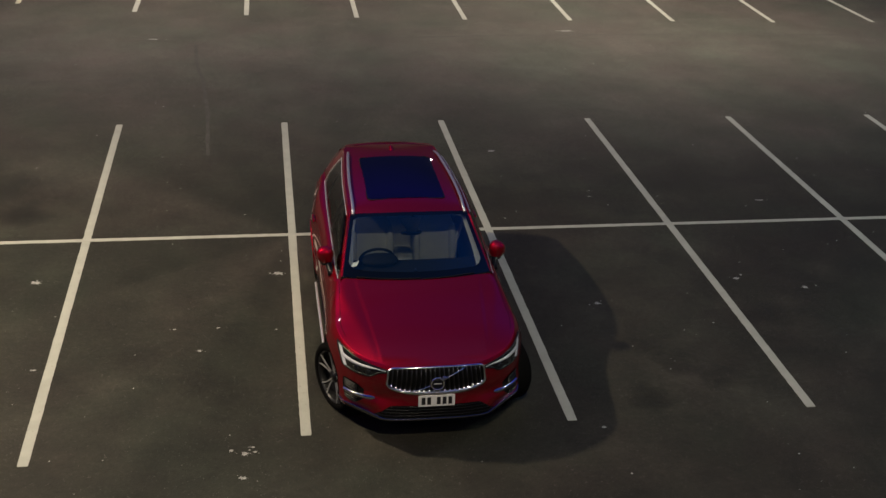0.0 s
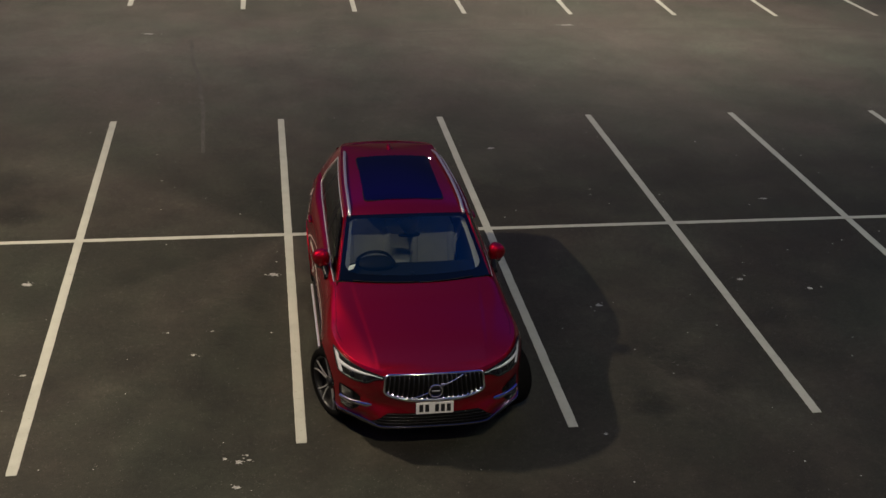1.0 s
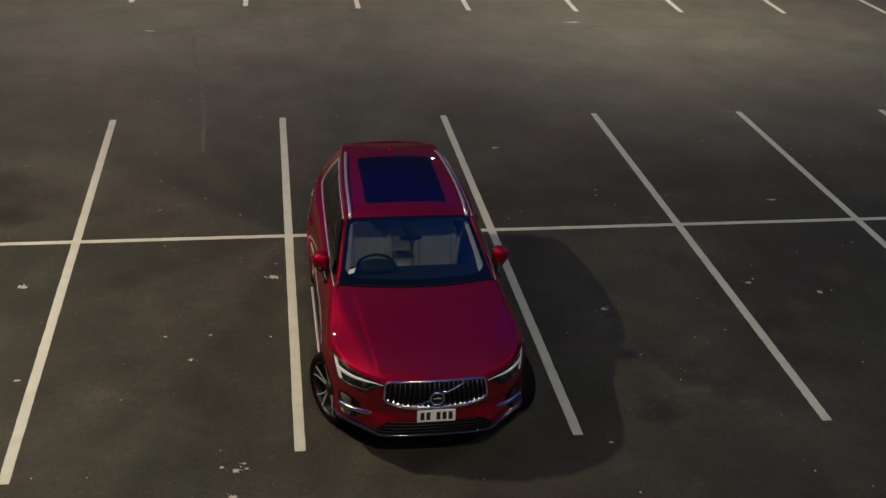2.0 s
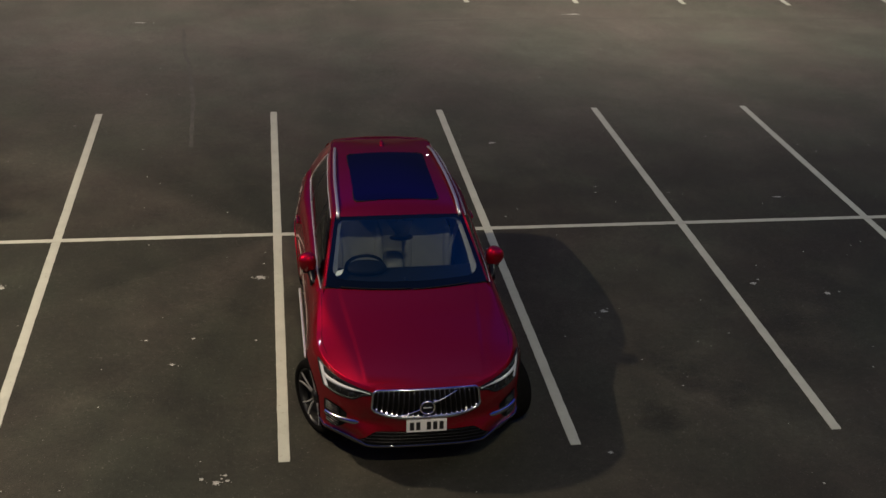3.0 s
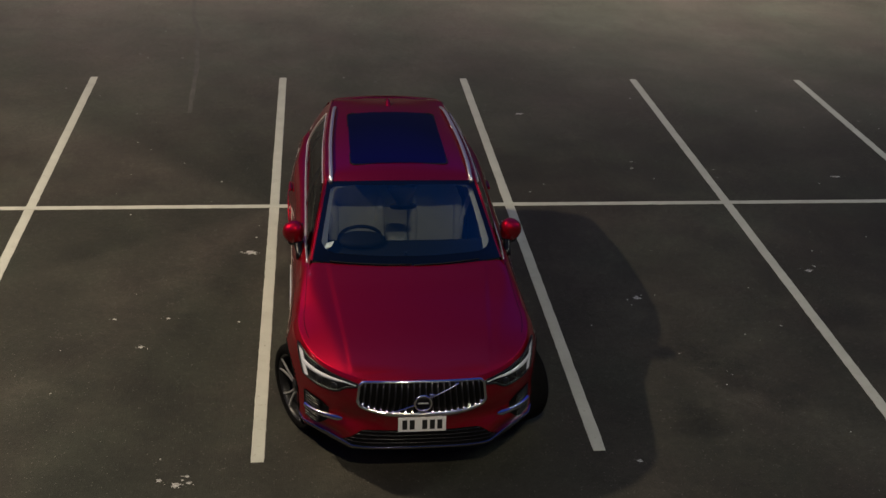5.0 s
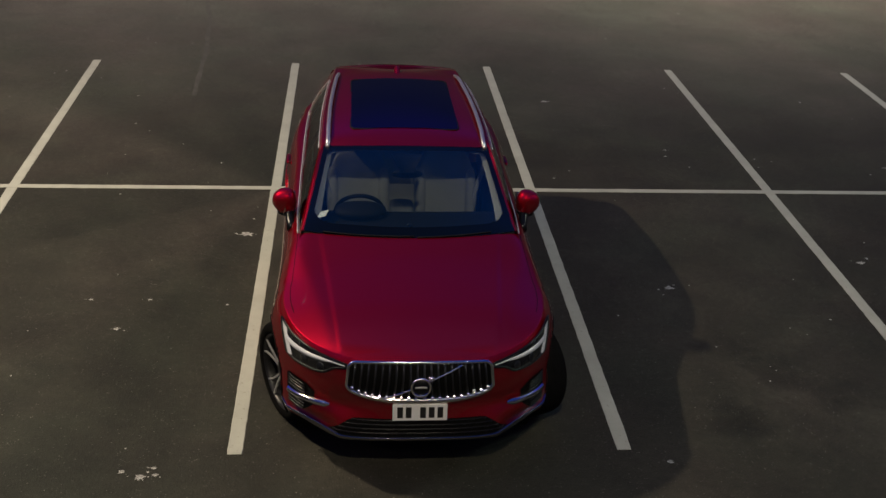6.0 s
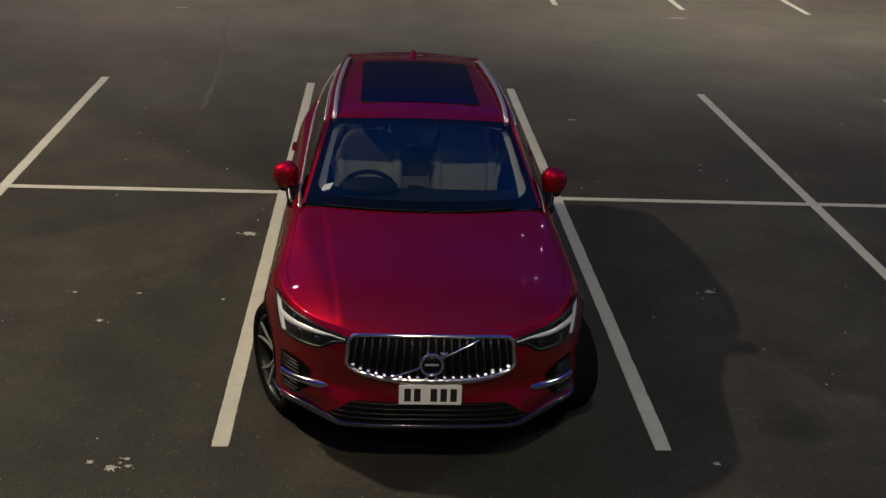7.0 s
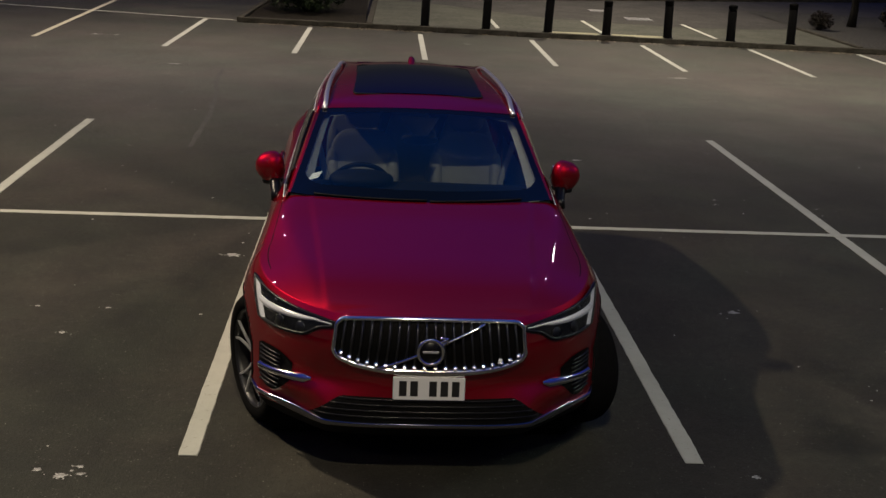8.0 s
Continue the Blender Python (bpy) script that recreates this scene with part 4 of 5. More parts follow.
edge_f, clear_f = [], []
for f in WS[1]:
    ci, ri = min(i % len(us_w) for i in f), min(i // len(us_w) for i in f)
    u, v = (us_w[ci] + us_w[ci + 1]) / 2, (vs_w[ri] + vs_w[ri + 1]) / 2
    (edge_f if in_border(u, v) else clear_f).append(f)
VF, N = picked(WS, WSN, clear_f)
windscreen = part("windscreen", VF, GLASS, car, "clear laminated windscreen", normals=N)
VF, N = picked(WS, WSN, edge_f)
part("windscreen_border", VF, BORDER, windscreen, "black printed glass border", normals=N)
part("cowl", grid(lambda u, v: tuple(Vector(screen(u, 0.0)) + Vector((0, 0.01 - 0.05 * v, -0.006 - 0.035 * v))), steps(-1, 1, 24), steps(0, 1, 3), True), MATT_BLACK, car)
for sgn in (1, -1):
    def pillar(v, t):
        a_, y = Vector(screen(1, v)), 1.54 + 0.744 * v
        b_ = Vector((roof_x(y), y, roof_z(y)))
        p = a_.lerp(b_, t)
        return (sgn * (p.x + 0.004 * math.sin(math.pi * t)), p.y, p.z + 0.001 * math.sin(math.pi * t))
    part("windscreen_pillar", grid(pillar, steps(0, 1, 24), steps(0, 1, 5), sgn > 0), PAINT, car)
for x0, x1, v0 in ((-0.66, 0.03, 0.012), (0.05, 0.62, 0.012)):
    arm = [tuple(Vector(screen(u / 0.803, v0 + 0.015 * abs(u - x0))) + Vector((0, -0.004, 0.006))) for u in steps(x0, x1, 10)]
    part("wiper", tube(arm, 0.005, 6), MATT_BLACK, car)
part("sticker", grid(lambda u, v: tuple(Vector(screen(-0.905 + 0.080 * u + 0.025 * v, 0.150 + 0.072 * v + 0.032 * u)) + Vector((0, 0.004, -0.006))), steps(0, 1, 4), steps(0, 1, 3)), PAPER, windscreen, "small white paper permit behind the glass", smooth=False)
mirror_box = part("sensor_housing", grid(lambda u, v: tuple(Vector(screen((0.20 - 0.13 * v) * u, 0.93 - 0.24 * v)) + Vector((0, 0.015, -0.02 - 0.05 * (1 - u * u) * math.sin(math.pi * v)))), steps(-1, 1, 10), steps(0, 1, 6)), GRILLE_BLACK, windscreen, "black sensor and mirror housing")
part("interior_mirror", moved(blob(0.12, 0.018, 0.035), pose(0.0, 2.06, 1.41, 15, 0, 0)), MATT_BLACK, car, "dark interior mirror")

# tail end
RG = grid(lambda u, v: (u * (0.585 + 0.11 * v), 4.30 + 0.30 * v + 0.02 * (1 - u * u), 1.60 - 0.46 * v - 0.055 * (1 - v) * abs(u) ** 2.2), steps(-1, 1, 24), steps(0, 1, 10))
part("rear_window", RG, DARK_GLASS, car)
part("tail_shelf", grid(lambda u, v: (u * (0.70 - 0.03 * v), 4.44 + 0.20 * v - 0.08 * u * u, 1.165 - 0.035 * v), steps(-1, 1, 16), steps(0, 1, 4)), PAINT, car)
for sgn in (1, -1):
    part("rear_pillar", grid(lambda u, v: (sgn * ((0.585 + 0.11 * v) * (1 - u) + (0.60 + 0.19 * v) * u), (4.30 + 0.30 * v) * (1 - u) + (4.28 + 0.18 * v) * u, (1.545 - 0.40 * v)), steps(0, 1, 4), steps(0, 1, 8)), PAINT, car)
    part("tail_lamp", moved(blob(0.05, 0.035, 0.16), pose(sgn * 0.765, 4.52, 0.98, 0, 0, 0)), RED_LENS, car, "tall red tail lamp")


def spoiler(u, q):
    """A thin lip that carries the roof on over the rear window."""
    y = 4.285 + 0.075 * (1 - math.cos(q))
    k = 1 - 0.10 * max(0.0, (y - 4.30) / 0.14)
    return (u * 0.555 * k, y - 0.03 * u * u, roof_at(u * 0.555, 4.29)[2] - 0.16 * (y - 4.285) - 0.004 + 0.012 * math.sin(q))


part("spoiler", grid(spoiler, steps(-1, 1, 24), steps(0, 2 * math.pi, 16)), PAINT, car)
part("underbody", join(box((0, 2.35, 0.27), (1.20, 4.0, 0.10), 0.02), box((0, 0.50, 0.36), (1.1, 0.35, 0.28), 0.02), box((0, 2.32, 0.33), (1.72, 1.95, 0.18), 0.02)), MATT_BLACK, car)


# details that lie on the nose
S_TAB = []
_acc, _last = 0.0, None
for i in range(0, 401):
    a = H * i / 400
    x, y = plan(0, max(a, 1e-6), 0.8)
    if _last:
        _acc += math.hypot(x - _last[0], y - _last[1])
    _last = (x, y)
    S_TAB.append((_acc, a, x, y))


def s_of_x(x):
    return next(r[0] for r in S_TAB if r[2] >= abs(x) - 1e-9)


def s_of_y(y):
    return next(r[0] for r in S_TAB if r[3] >= y)


def face(s, z, d=0.0):
    """A point of the nose: s metres round from the middle (minus: to the other side), z high, d metres proud."""
    def at(ss, zz):
        k = min(abs(ss), S_TAB[-1][0] - 1e-6)
        i = next(j for j in range(1, len(S_TAB)) if S_TAB[j][0] >= k)
        t = (k - S_TAB[i - 1][0]) / (S_TAB[i][0] - S_TAB[i - 1][0])
        a = S_TAB[i - 1][1] + t * (S_TAB[i][1] - S_TAB[i - 1][1])
        x, y = plan(0, max(a, 1e-6), zz)
        return Vector((math.copysign(x, ss), y, zz))
    p = at(s, z)
    if d == 0:
        return tuple(p)
    n = (at(s + 0.004, z) - at(s - 0.004, z)).cross(at(s, z + 0.01) - at(s, z - 0.01)).normalized()
    if n.y > 0:
        n = -n
    return tuple(p + n * d)


def face_patch(lo, hi, s0, s1, n, m, d, flip=False):
    """A skin between two height curves lo(s) and hi(s)."""
    return grid(lambda s, v: face(s, lo(s) + (hi(s) - lo(s)) * v, d), steps(s0, s1, n), steps(0, 1, m), flip)


# grille
g_hi = lerp_table([(0.0, 0.902), (0.25, 0.898), (0.40, 0.889), (0.455, 0.881), (0.474, 0.860)])
g_lo = lerp_table([(0.0, 0.642), (0.2, 0.649), (0.34, 0.669), (0.42, 0.692), (0.463, 0.714), (0.474, 0.736)])
hi, lo = (lambda s: g_hi(abs(s))), (lambda s: g_lo(abs(s)))
grille = part("grille", face_patch(lo, hi, -0.474, 0.474, 60, 10, 0.004), GRILLE_BLACK, car, "black radiator grille with chrome slats")
ring = [face(s, hi(s), 0.014) for s in steps(-0.469, 0.469, 48)] + [face(0.476, z, 0.014) for z in steps(0.854, 0.738, 5)] + [face(s, lo(s), 0.014) for s in steps(0.469, -0.469, 48)] + [face(-0.476, z, 0.014) for z in steps(0.738, 0.854, 5)]
part("grille_surround", tube(ring, [0.0125] * 54 + [0.014 + 0.009 * math.sin(math.pi * k / 48) for k in range(49)] + [0.0125] * (len(ring) - 103), 10, True, 1.0, (0, -1, 0)), CHROME, grille, "polished chrome surround")
for k in range(20):
    s = -0.4315 + 0.0454 * k
    a, b = lo(s) + 0.012, hi(s) - 0.012
    pts = []
    for v in steps(0, 1, 8):
        z = a + (b - a) * v
        pts.append(face(s, z, 0.012 + 0.010 * math.sin(math.pi * v)))
    part("slat", tube(pts, [0.0065] * 9, 6, False, 1.0, (0, -1, 0)), DARK_CHROME, grille)
    part("slat_tip", moved(lathe([(0.0105, -0.012)] + [(0.0105 * k / 6 + 1e-4, math.sqrt(0.046 ** 2 - (0.0105 * k / 6) ** 2) - 0.046) for k in (6, 5, 4, 3, 2, 1, 0)], 16), Matrix.Translation(face(s, a + 0.026, 0.036)) @ pose(0, 0, 0, 51, 0, -4)), CHROME, grille)
bar = [face(s, 0.650 + (s + 0.27) / 0.54 * 0.232, 0.030) for s in steps(-0.25, 0.27, 14)]
part("diagonal_bar", tube(bar, 0.0075, 6, False, 1.0, (0, -1, 0)), CHROME, grille)
badge_c = Vector(face(0.0, 0.760, 0.034))
badge_m = Matrix.Translation(badge_c) @ pose(0, 0, 0, 84, 0, 0)
badge = part("badge", moved(lathe([(0.001, 0.012), (0.05, 0.012), (0.054, 0.006), (0.054, -0.01)], 32), badge_m), GLOSS_BLACK, grille, "round dark emblem with a chrome ring")
part("badge_ring", moved(tube([(0.062 * math.cos(q), 0.062 * math.sin(q), 0.010) for q in steps(0, 2 * math.pi, 40)[:-1]], 0.0095, 8, True), badge_m), CHROME, badge)
part("badge_arrow", moved(join(tube([(0.046, 0.046, 0.010), (0.078, 0.070, 0.010)], 0.008, 6), tube([(0.045, 0.072, 0.010), (0.080, 0.072, 0.010), (0.080, 0.040, 0.010)], 0.007, 6)), badge_m), CHROME, badge)
part("badge_bar", moved(box((0, 0, 0.0125), (0.078, 0.013, 0.003), 0.001, 1), badge_m), SATIN, badge)
part("grille_tag", moved(box((0, 0, 0), (0.020, 0.004, 0.028), 0.001, 1), Matrix.Translation(face(0.335, 0.712, 0.032)) @ pose(0, 0, 0, -6, 12, 18)), PAPER, grille, "small pale square tag")

# number plate with plain bars in place of its characters
plate_m = pose(0.0, 0.026, 0.562, -7, 0, 0)
plate = part("number_plate", moved(box((0, 0, 0), (0.362, 0.008, 0.122), 0.004, 1), plate_m), PLATE, car, "white number plate with dark bars", smooth=False)
part("plate_holder", moved(box((0, 0.012, -0.004), (0.34, 0.016, 0.10), 0.004, 1), plate_m), MATT_BLACK, plate)
for cx, wdt in ((-0.131, 0.038), (-0.075, 0.038), (0.020, 0.038), (0.077, 0.038), (0.134, 0.038)):
    part("plate_bar", moved(box((cx, -0.0045, 0), (wdt, 0.003, 0.078)), plate_m), INK, plate, smooth=False)

# lower intake and its chrome lip
i_hi = lerp_table([(0.0, 0.500), (0.36, 0.500), (0.40, 0.490), (0.52, 0.400), (0.55, 0.386)])
i_lo = lambda s: 0.376  # noqa: E731
intake = part("lower_intake", face_patch(i_lo, lambda s: i_hi(abs(s)), -0.55, 0.55, 50, 8, 0.004), GRILLE_BLACK, car, "black lower air intake with slats")
for z in (0.405, 0.433, 0.461, 0.488):
    w_ = 0.53 - (z - 0.386) * 1.35
    part("intake_slat", tube([face(s, z, 0.010) for s in steps(-w_, w_, 24)], 0.006, 6, False, 0.7, (0, -1, 0)), GLOSS_BLACK, intake)
c_z = lerp_table([(0.0, 0.366), (0.50, 0.366), (0.60, 0.372), (1.10, 0.395), (1.25, 0.41)])
def lip_at(s, v):
    q = math.pi * (v - 0.5)
    w = 0.011 + 0.010 * math.exp(-((abs(s) - 0.66) / 0.20) ** 2)
    return face(s, c_z(abs(s)) + w * math.sin(q), 0.004 + 0.014 * max(0.0, math.cos(q)) ** 0.35)


part("chrome_lip", grid(lip_at, steps(-1.17, 1.17, 120), steps(0, 1, 10)), LIP, car, "chrome strip along the bumper's lower edge")
part("front_skirt", grid(lambda s, v: tuple(Vector(face(s, 0.362 - 0.17 * v, 0.004)) + Vector((0, 0.14 * v, 0))), steps(-1.2, 1.2, 70), steps(0, 1, 5), True), MATT_BLACK, car, "matt black lower skirt")

# fog recess: slats and a bright blade
for sgn in (1, -1):
    f_hi = lerp_table([(0.58, 0.575), (0.68, 0.600), (0.80, 0.650), (0.98, 0.650), (1.02, 0.63)])
    f_lo = lerp_table([(0.58, 0.545), (0.70, 0.520), (0.82, 0.435), (0.94, 0.445), (1.02, 0.50)])
    vf = grid(lambda s, v: face(sgn * s, f_lo(s) + (f_hi(s) - f_lo(s)) * v, 0.004), steps(0.70, 1.02, 18), steps(0, 1, 8), sgn < 0)
    vent = part("corner_vent", vf, GRILLE_BLACK, car, "black corner air vent with thin slats")
    for z in (0.462, 0.484, 0.506, 0.565, 0.587, 0.609, 0.631):
        a = 0.79 + max(0.0, (z - 0.60)) * 0.3 + max(0.0, 0.48 - z) * 0.5
        part("vent_slat", tube([face(sgn * s, z + 0.02 * (s - 0.9), 0.010) for s in steps(a, 0.985, 8)], 0.006, 6, False, 1.0, (0, -1, 0)), GLOSS_BLACK, vent)
    def blade_at(f, v):
        s_ = 0.565 + 0.415 * f
        z = 0.552 - 0.026 * f + (0.022 - 0.004 * f) * (v - 0.5) * 2 * min(1.0, 0.35 + 6 * f)
        return face(sgn * s_, z, 0.012 + 0.016 * (1 - (2 * v - 1) ** 4) * min(1.0, 0.3 + 4 * f))
    blade = part("chrome_blade", grid(blade_at, steps(0, 1, 20), steps(0, 1, 8), sgn < 0), SILVER, car, "bright blade across the corner vent")
    part("blade_slot", tube([face(sgn * s_, 0.552 - 0.026 * (s_ - 0.565) / 0.415, 0.026) for s_ in steps(0.72, 0.965, 12)], [0.002] + [0.0045] * 12, 6, False, 1.0, (0, -1, 0)), GRILLE_BLACK, blade)

# headlamps: the outer edge leans forward towards its foot
S_IN = s_of_x(0.484)
S_LO, S_TOP = s_of_y(0.462), s_of_y(0.600)
h_hi = lerp_table([(0.0, 0.862), (0.2, 0.880), (0.45, 0.900), (0.70, 0.920), (0.9, 0.940), (1.0, 0.945)])
h_lo = lerp_table([(0.0, 0.842), (0.15, 0.824), (0.28, 0.785), (0.42, 0.775), (0.75, 0.770), (1.0, 0.775)])


def lamp_at(sgn, f, v, d):
    """f: 0 at the inner tip, 1 at the outer edge; v: from the foot to the top."""
    z = h_lo(f) + (h_hi(f) - h_lo(f)) * v
    out = S_LO + (S_TOP - S_LO) * min(1.0, max(0.0, (z - 0.77) / 0.17)) ** 1.2
    return face(sgn * (S_IN + (out - S_IN) * f), z, d)


for sgn in (1, -1):
    fl = sgn < 0
    lamp = part("headlamp", grid(lambda f, v: lamp_at(sgn, f, v, 0.003), steps(0, 1, 30), steps(0, 1, 10), fl), LAMP_BLACK, car, "dark headlamp with a white T-shaped light guide")
    t_v = lerp_table([(0.0, 0.5), (0.2, 0.72), (0.5, 0.63), (0.8, 0.54), (1.0, 0.50)])
    arm = grid(lambda f, v: lamp_at(sgn, f, t_v(f) + (0.095 + 0.035 * f) * (2 * v - 1) * (2.0 - 1.0 * min(1.0, f * 5)), 0.006 + 0.008 * math.sin(math.pi * v)), steps(0.015, 0.92, 26), steps(0, 1, 6), fl)
    part("light_guide", arm, DRL, lamp, "white light guide")
    post = grid(lambda f, v: lamp_at(sgn, f, v, 0.006 + 0.008 * math.sin(math.pi * (f - 0.865) / 0.125)), steps(0.865, 0.99, 8), steps(0.02, 0.98, 10), fl)
    part("light_guide", post, DRL, lamp, "white light guide")
    for f, v, r in ((0.34, 0.26, 0.024), (0.60, 0.26, 0.026), (0.60, 0.86, 0.012)):
        c = Vector(lamp_at(sgn, f, v, 0.004))
        n = (Vector(lamp_at(sgn, f, v, 0.02)) - c).normalized()
        m = Matrix.Translation(c) @ n.to_track_quat("Z", "Y").to_matrix().to_4x4()
        part("projector", moved(lathe([(r * 1.2, 0.0), (r * 1.2, 0.005), (r, 0.005), (r * 0.8, 0.008), (r * 0.4, 0.010), (0.001, 0.011)], 16), m), LAMP_METAL, lamp)
    part("lens", grid(lambda f, v: lamp_at(sgn, f, v, 0.0185), steps(0, 1, 30), steps(0, 1, 10), fl), LENS, lamp, "clear lamp lens")
    rim_pts = [lamp_at(sgn, f, 0, 0.008) for f in steps(0, 1, 24)] + [lamp_at(sgn, 1, v, 0.008) for v in steps(0, 1, 8)[1:]] + [lamp_at(sgn, f, 1, 0.008) for f in steps(1, 0, 24)[1:]]
    part("lamp_rim", tube(rim_pts, 0.009, 6, True, 1.0, (0, -1, 0)), GLOSS_BLACK, lamp)

# mirrors, handles, sills
for sgn in (1, -1):
    m = pose(sgn * 0.952, 1.955, 1.220, 0, sgn * 6, sgn * 8)
    shell = blob(0.094, 0.084, 0.103, 30, 20, 2.45)
    # fuller at the outer top, drawn in towards the foot
    shape = [(x * (1 - 0.20 * max(0.0, -z / 0.103)) * (1 - 0.18 * max(0.0, y / 0.075)) - sgn * 0.010 * max(0.0, -z / 0.103), y, z * (1 - 0.10 * sgn * x / 0.094)) for x, y, z in shell[0]]
    head = part("door_mirror", moved((shape, shell[1]), m), PAINT, car, "red door mirror on a black foot")
    part("mirror_foot", tube([(sgn * 0.900, 1.77, 1.060), (sgn * 0.903, 1.81, 1.090), (sgn * 0.915, 1.88, 1.125), (sgn * 0.930, 1.945, 1.170)], [0.034, 0.033, 0.034, 0.046], 14, False, 1.0, (1, 0, 0)), GLOSS_BLACK, head)
    # black cap that paints in the shade under the red shell
    part("mirror_under_shade", moved(blob(0.070, 0.062, 0.030, 24, 12, 2.4), m @ pose(-sgn * 0.008, -0.004, -0.078)), GLOSS_BLACK, head)
    part("mirror_glass", moved(box((0, 0.07, 0), (0.15, 0.006, 0.10), 0.002, 1), m), CHROME, head)
    for y in (2.45, 3.48):
        x = plan(1, y, 0.965)[0]
        part("door_handle", moved(blob(0.016, 0.11, 0.016, 14, 8), pose(sgn * (x + 0.014), y, 0.965)), PAINT, car)
        part("handle_recess", moved(blob(0.008, 0.09, 0.03, 14, 8), pose(sgn * (x - 0.001), y, 0.955)), GLOSS_BLACK, car)
    step = part("side_step", moved(box((0, 0, 0), (0.028, 1.42, 0.024), 0.010, 3), pose(sgn * 0.992, 2.42, 0.262)), TRIM, car, "bright aluminium side step")
    sill = [(sgn * (plan(1, y, 0.262)[0] + 0.006), y, 0.262) for y in steps(1.34, 3.30, 30)]
    part("sill_strip", tube(sill, 0.020, 8, False, 1.0, (1, 0, 0)), MATT_BLACK, car, "black sill strip carrying the step")
    for ax in (AX_F, AX_R):
        pts = []
        for q in steps(-14, 194, 40):
            y, z = ax + (ARCH + 0.002) * math.cos(radians(q)), AXLE_Z + (ARCH + 0.002) * math.sin(radians(q))
            if y < SIDE0:
                a = next((r[1] for r in ((0, H * i / 300) for i in range(301)) if plan(0, max(r[1], 1e-6), z)[1] >= y), H)
                x = plan(0, max(a, 1e-6), z)[0]
            else:
                x = plan(1, min(y, SIDE1), z)[0]
            pts.append((sgn * (x + (0.008 if ax < 2 else 0.014)), y, z))
        part("arch_lip", tube(pts, 0.008, 6, False, 1.0, (1, 0, 0)), SEAM if ax < 2 else PAINT, car)
        part("wheel_well", moved(([(v[0], v[1], v[2]) for v in lathe([(0.43, -0.13), (0.43, 0.13), (0.10, 0.13)] if sgn < 0 else [(0.43, 0.13), (0.43, -0.13), (0.10, -0.13)], 32, "x")[0]], lathe([(0.43, -0.13), (0.43, 0.13), (0.10, 0.13)], 32, "x")[1]), pose(sgn * 0.70, ax, AXLE_Z + 0.005)), SEAM, car)


# wheels
def wheel(x, y, steer, outward):
    """A wheel whose outer face looks along x times outward."""
    m = pose(x, y, AXLE_Z, 0, 0, steer + (0 if outward > 0 else 180))
    R = 0.366
    e = new("wheel")
    e.empty_display_size = 0.1
    e.parent = car
    tyre = [(0.276, -0.115), (0.286, -0.122), (0.320, -0.128), (0.345, -0.120), (0.361, -0.100), (R, -0.07), (R, 0.07), (0.361, 0.100), (0.345, 0.120), (0.320, 0.128), (0.290, 0.122), (0.278, 0.110)]
    part("tyre", moved(lathe(tyre, 64, "x"), m), RUBBER, e, "black road tyre")
    part("rim", moved(lathe([(0.278, -0.11), (0.272, 0.0), (0.266, 0.085), (0.272, 0.104), (0.281, 0.114), (0.290, 0.115), (0.291, 0.106)], 56, "x"), m), RIM_DARK, e, "dark alloy rim with bright spokes")
    part("rim_inner", moved(lathe([(0.27, 0.03), (0.10, 0.012), (0.001, 0.010)], 32, "x"), m), RIM_DARK, e)
    part("hub", moved(lathe([(0.075, 0.05), (0.068, 0.088), (0.035, 0.094), (0.032, 0.100), (0.001, 0.101)], 24, "x"), m), RIM_DARK, e)
    for k in range(5):
        q = 72 * k
        for side in (-1, 1):
            sp = []
            for r, off, d in ((0.055, 0.009, 0.086), (0.14, 0.020, 0.093), (0.22, 0.040, 0.101), (0.276, 0.066, 0.110)):
                w_ = 0.0062
                sp.append((d, side * (off - w_), r, side * (off + w_)))
            V, F = [], []
            for d, a, r, b in sp:
                V += [(d, a, r), (d, b, r), (d - 0.012, b, r), (d - 0.012, a, r)]
            for j in range(3):
                for c in range(4):
                    F.append((4 * j + c, 4 * j + (c + 1) % 4, 4 * j + 4 + (c + 1) % 4, 4 * j + 4 + c))
            part("spoke", moved((V, F), m @ pose(0, 0, 0, q, 0, 0)), RIM, e, smooth=False)
    return e


STEER = 25.0
wheel(-0.865, AX_F, STEER, -1)
wheel(0.85, AX_F, STEER, 1)
wheel(-0.845, AX_R, 0, -1)
wheel(0.845, AX_R, 0, 1)


# cabin
part("cabin_floor", join(box((0, 2.9, 0.42), (1.5, 2.6, 0.06)), box((0, 1.62, 0.72), (1.45, 0.06, 0.62))), DASH, car, smooth=False)
dash = part("dashboard", grid(lambda u, v: ((0.76 - 0.03 * v) * u, 1.47 + 0.06 * u * u + 0.46 * v, 1.118 + 0.050 * min(1.0, v / 0.86) + 0.006 * math.cos(3 * u) - 0.30 * (max(0.0, v - 0.86) / 0.14) ** 2), steps(-1, 1, 28), [0, 0.2, 0.4, 0.6, 0.75, 0.86, 0.90, 0.94, 0.97, 1.0]), DASH, car, "charcoal dashboard")
part("instrument_hood", moved(blob(0.205, 0.13, 0.055, 24, 12, 2.3), pose(-0.37, 1.86, 1.184)), DASH, dash)
part("centre_screen", moved(box((0, 0, 0), (0.15, 0.012, 0.22), 0.006, 1), pose(0, 1.86, 0.95, -14, 0, 0)), GLOSS_BLACK, dash)
part("dash_speaker", moved(blob(0.013, 0.013, 0.012), pose(0.0, 1.66, 1.154)), LAMP_METAL, dash)
part("centre_console", box((0, 2.35, 0.60), (0.20, 0.95, 0.34), 0.03), DASH, car, "dark centre console")
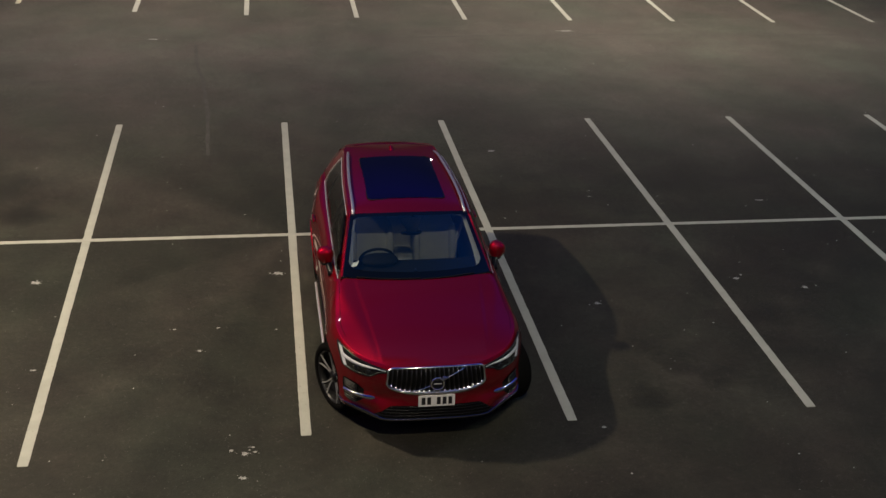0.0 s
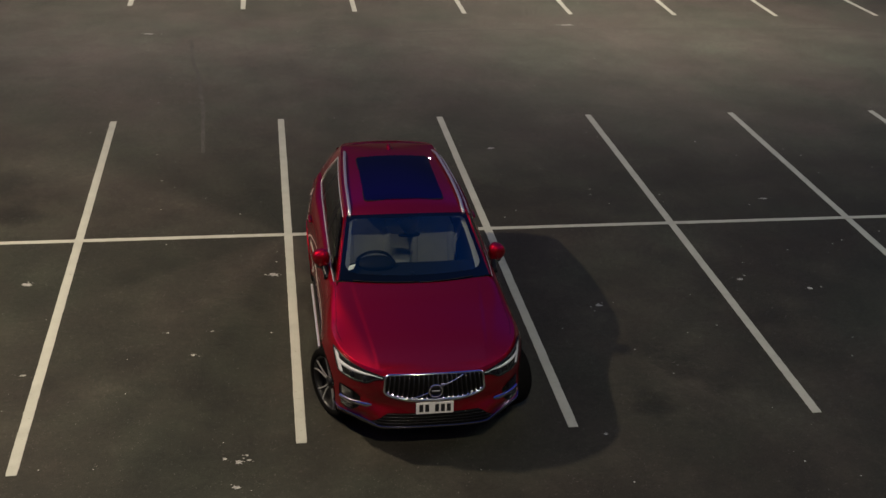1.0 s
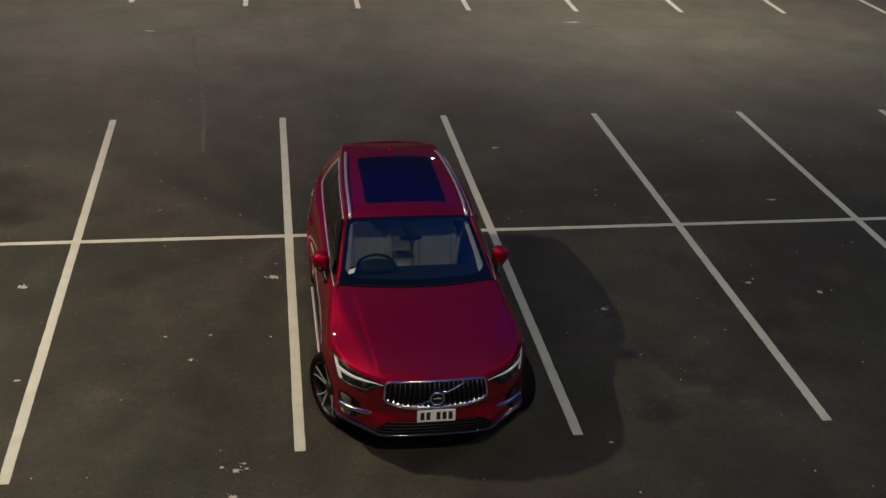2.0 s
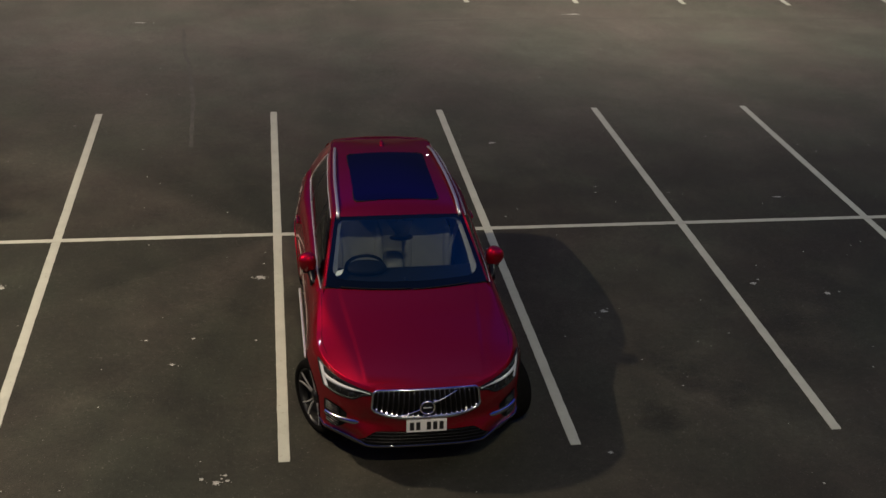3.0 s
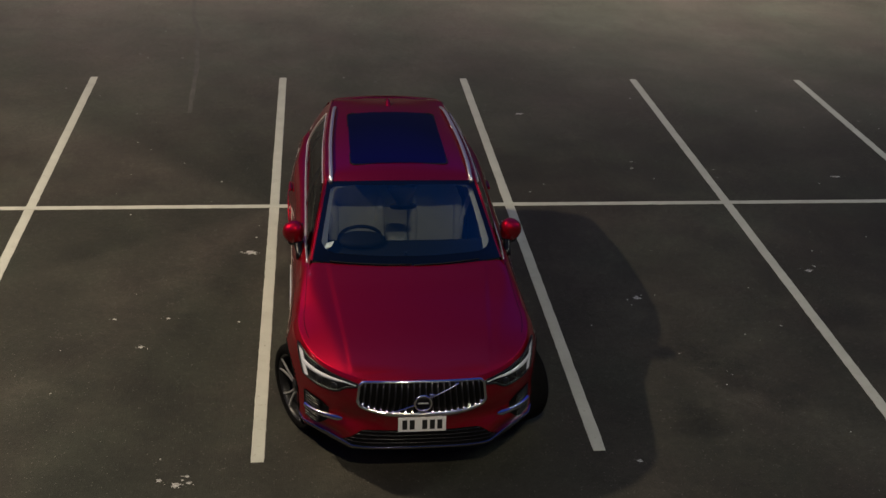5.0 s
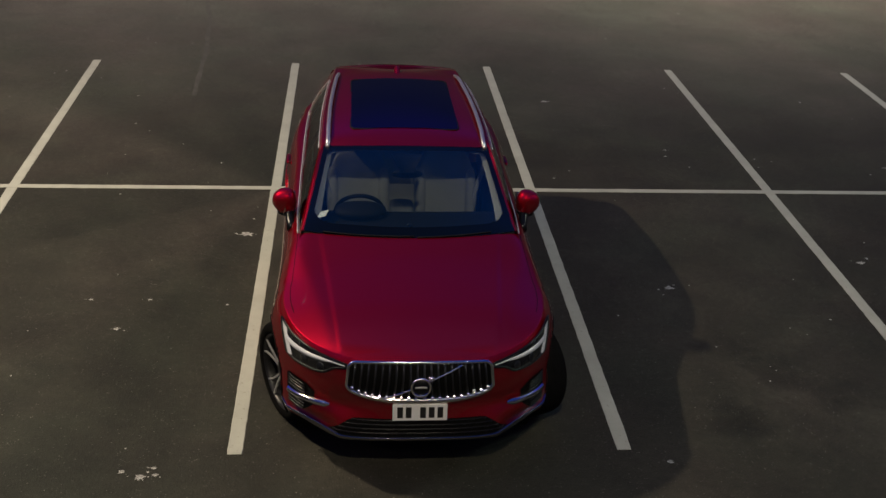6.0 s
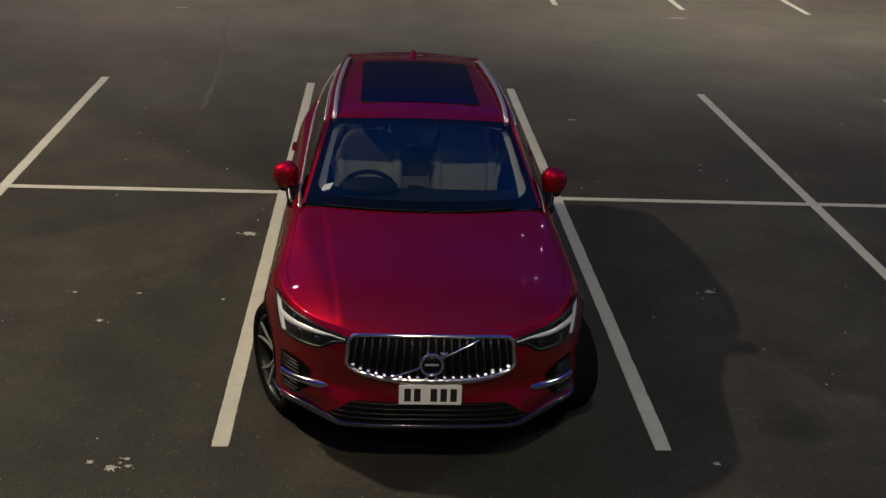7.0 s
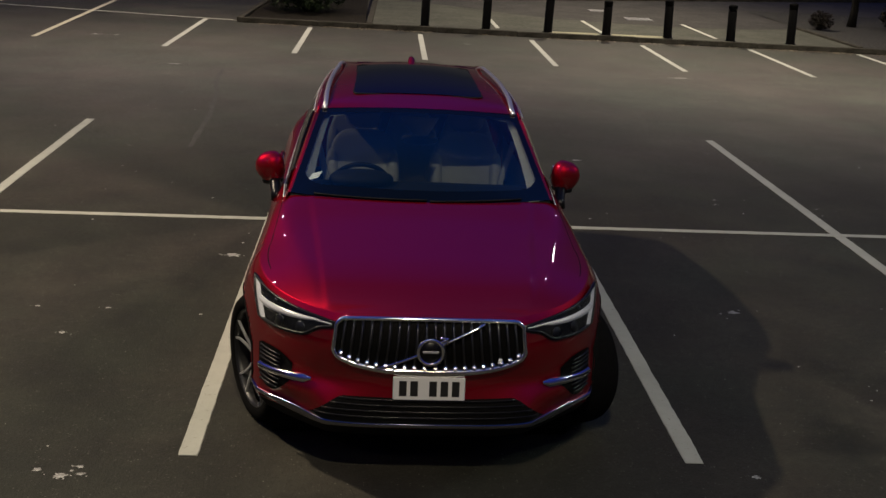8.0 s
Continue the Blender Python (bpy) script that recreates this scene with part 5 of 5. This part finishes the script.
part("armrest", moved(blob(0.105, 0.17, 0.055, 20, 12, 3.5), pose(0, 2.66, 0.83)), LEATHER, car, "pale padded armrest")
sw_m = pose(-0.37, 2.09, 1.080, -62, 0, 0)
sw = part("steering_wheel", moved(tube([(0.188 * math.cos(q), 0.188 * math.sin(q), 0) for q in steps(0, 2 * math.pi, 48)[:-1]], 0.016, 8, True), sw_m), DASH, car, "dark steering wheel")
part("steering_hub", moved(join(blob(0.07, 0.06, 0.025), box((0, 0.03, 0), (0.34, 0.035, 0.02), 0.008, 1), box((0, 0.10, 0), (0.05, 0.15, 0.02), 0.008, 1)), sw_m), DASH, sw)


def bent(VF, fn):
    return [fn(*v) for v in VF[0]], VF[1]


def seat(x, y, w, name="front_seat"):
    e = new(name)
    e.empty_display_size = 0.1
    e.parent = car
    e["label"] = "pale beige leather seat"
    part("cushion", moved(bent(blob(w / 2, 0.26, 0.085, 24, 12, 4), lambda a, b, c: (a, b, c + 0.035 * (abs(a) / (w / 2)) ** 4 - 0.02 * b)), pose(x, y, 0.66)), LEATHER, e)
    part("backrest", moved(bent(blob(w / 2, 0.075, 0.34, 24, 14, 4), lambda a, b, c: (a * (1 - 0.16 * max(0, c / 0.34)), b - 0.045 * (abs(a) / (w / 2)) ** 4, c)), pose(x, y + 0.35, 0.98, -17, 0, 0)), LEATHER, e)
    for sx in (-1, 1):
        part("bolster", moved(blob(0.05, 0.07, 0.25, 14, 10, 3), pose(x + sx * (w / 2 - 0.045), y + 0.29, 0.94, -17, 0, 0)), LEATHER, e)
    part("headrest", moved(blob(0.13, 0.055, 0.095, 20, 12, 3), pose(x, y + 0.485, 1.40, -12, 0, 0)), LEATHER, e)
    part("headrest_post", join(tube([(x - 0.05, y + 0.46, 1.25), (x - 0.05, y + 0.475, 1.36)], 0.007, 6), tube([(x + 0.05, y + 0.46, 1.25), (x + 0.05, y + 0.475, 1.36)], 0.007, 6)), SATIN, e)
    return e


seat(-0.37, 2.43, 0.52)
seat(0.37, 2.43, 0.52)
for x in (-0.44, 0.0, 0.44):
    seat(x, 3.26, 0.42, "rear_seat")
for sgn in (1, -1):
    part("door_lining", grid(lambda y, t: (sgn * (0.79 - 0.02 * t), y, 0.45 + 0.64 * t), steps(1.6, 3.9, 20), steps(0, 1, 6)), LEATHER, car, "pale door lining")
    part("pillar_lining", grid(lambda v, t: tuple(Vector(screen(sgn * (0.97 - (0.075 + 0.05 * (1 - v) ** 3) * t), v)) + Vector((0, 0.03 + 0.02 * t, -0.030 - 0.012 * t))), steps(0.0, 0.97, 20), steps(0, 1, 3)), HEADLINER, car, "pale pillar lining")
    part("seat_belt", tube([(sgn * 0.69, 2.62, 1.30), (sgn * 0.62, 2.66, 1.0), (sgn * 0.60, 2.62, 0.62)], 0.022, 6, False, 0.15, (0, 1, 0)), HEADLINER, car)
part("headliner", grid(lambda u, y: (u * (roof_x(y) - 0.03), y, roof_z(y) - 0.035 + (roof_mid(y) - roof_z(y)) * (1 - u * u)), steps(-1, 1, 16), steps(2.24, 4.25, 16)), HEADLINER, car)
part("boot_floor", box((0, 4.1, 0.72), (1.3, 0.8, 0.04)), DASH, car)
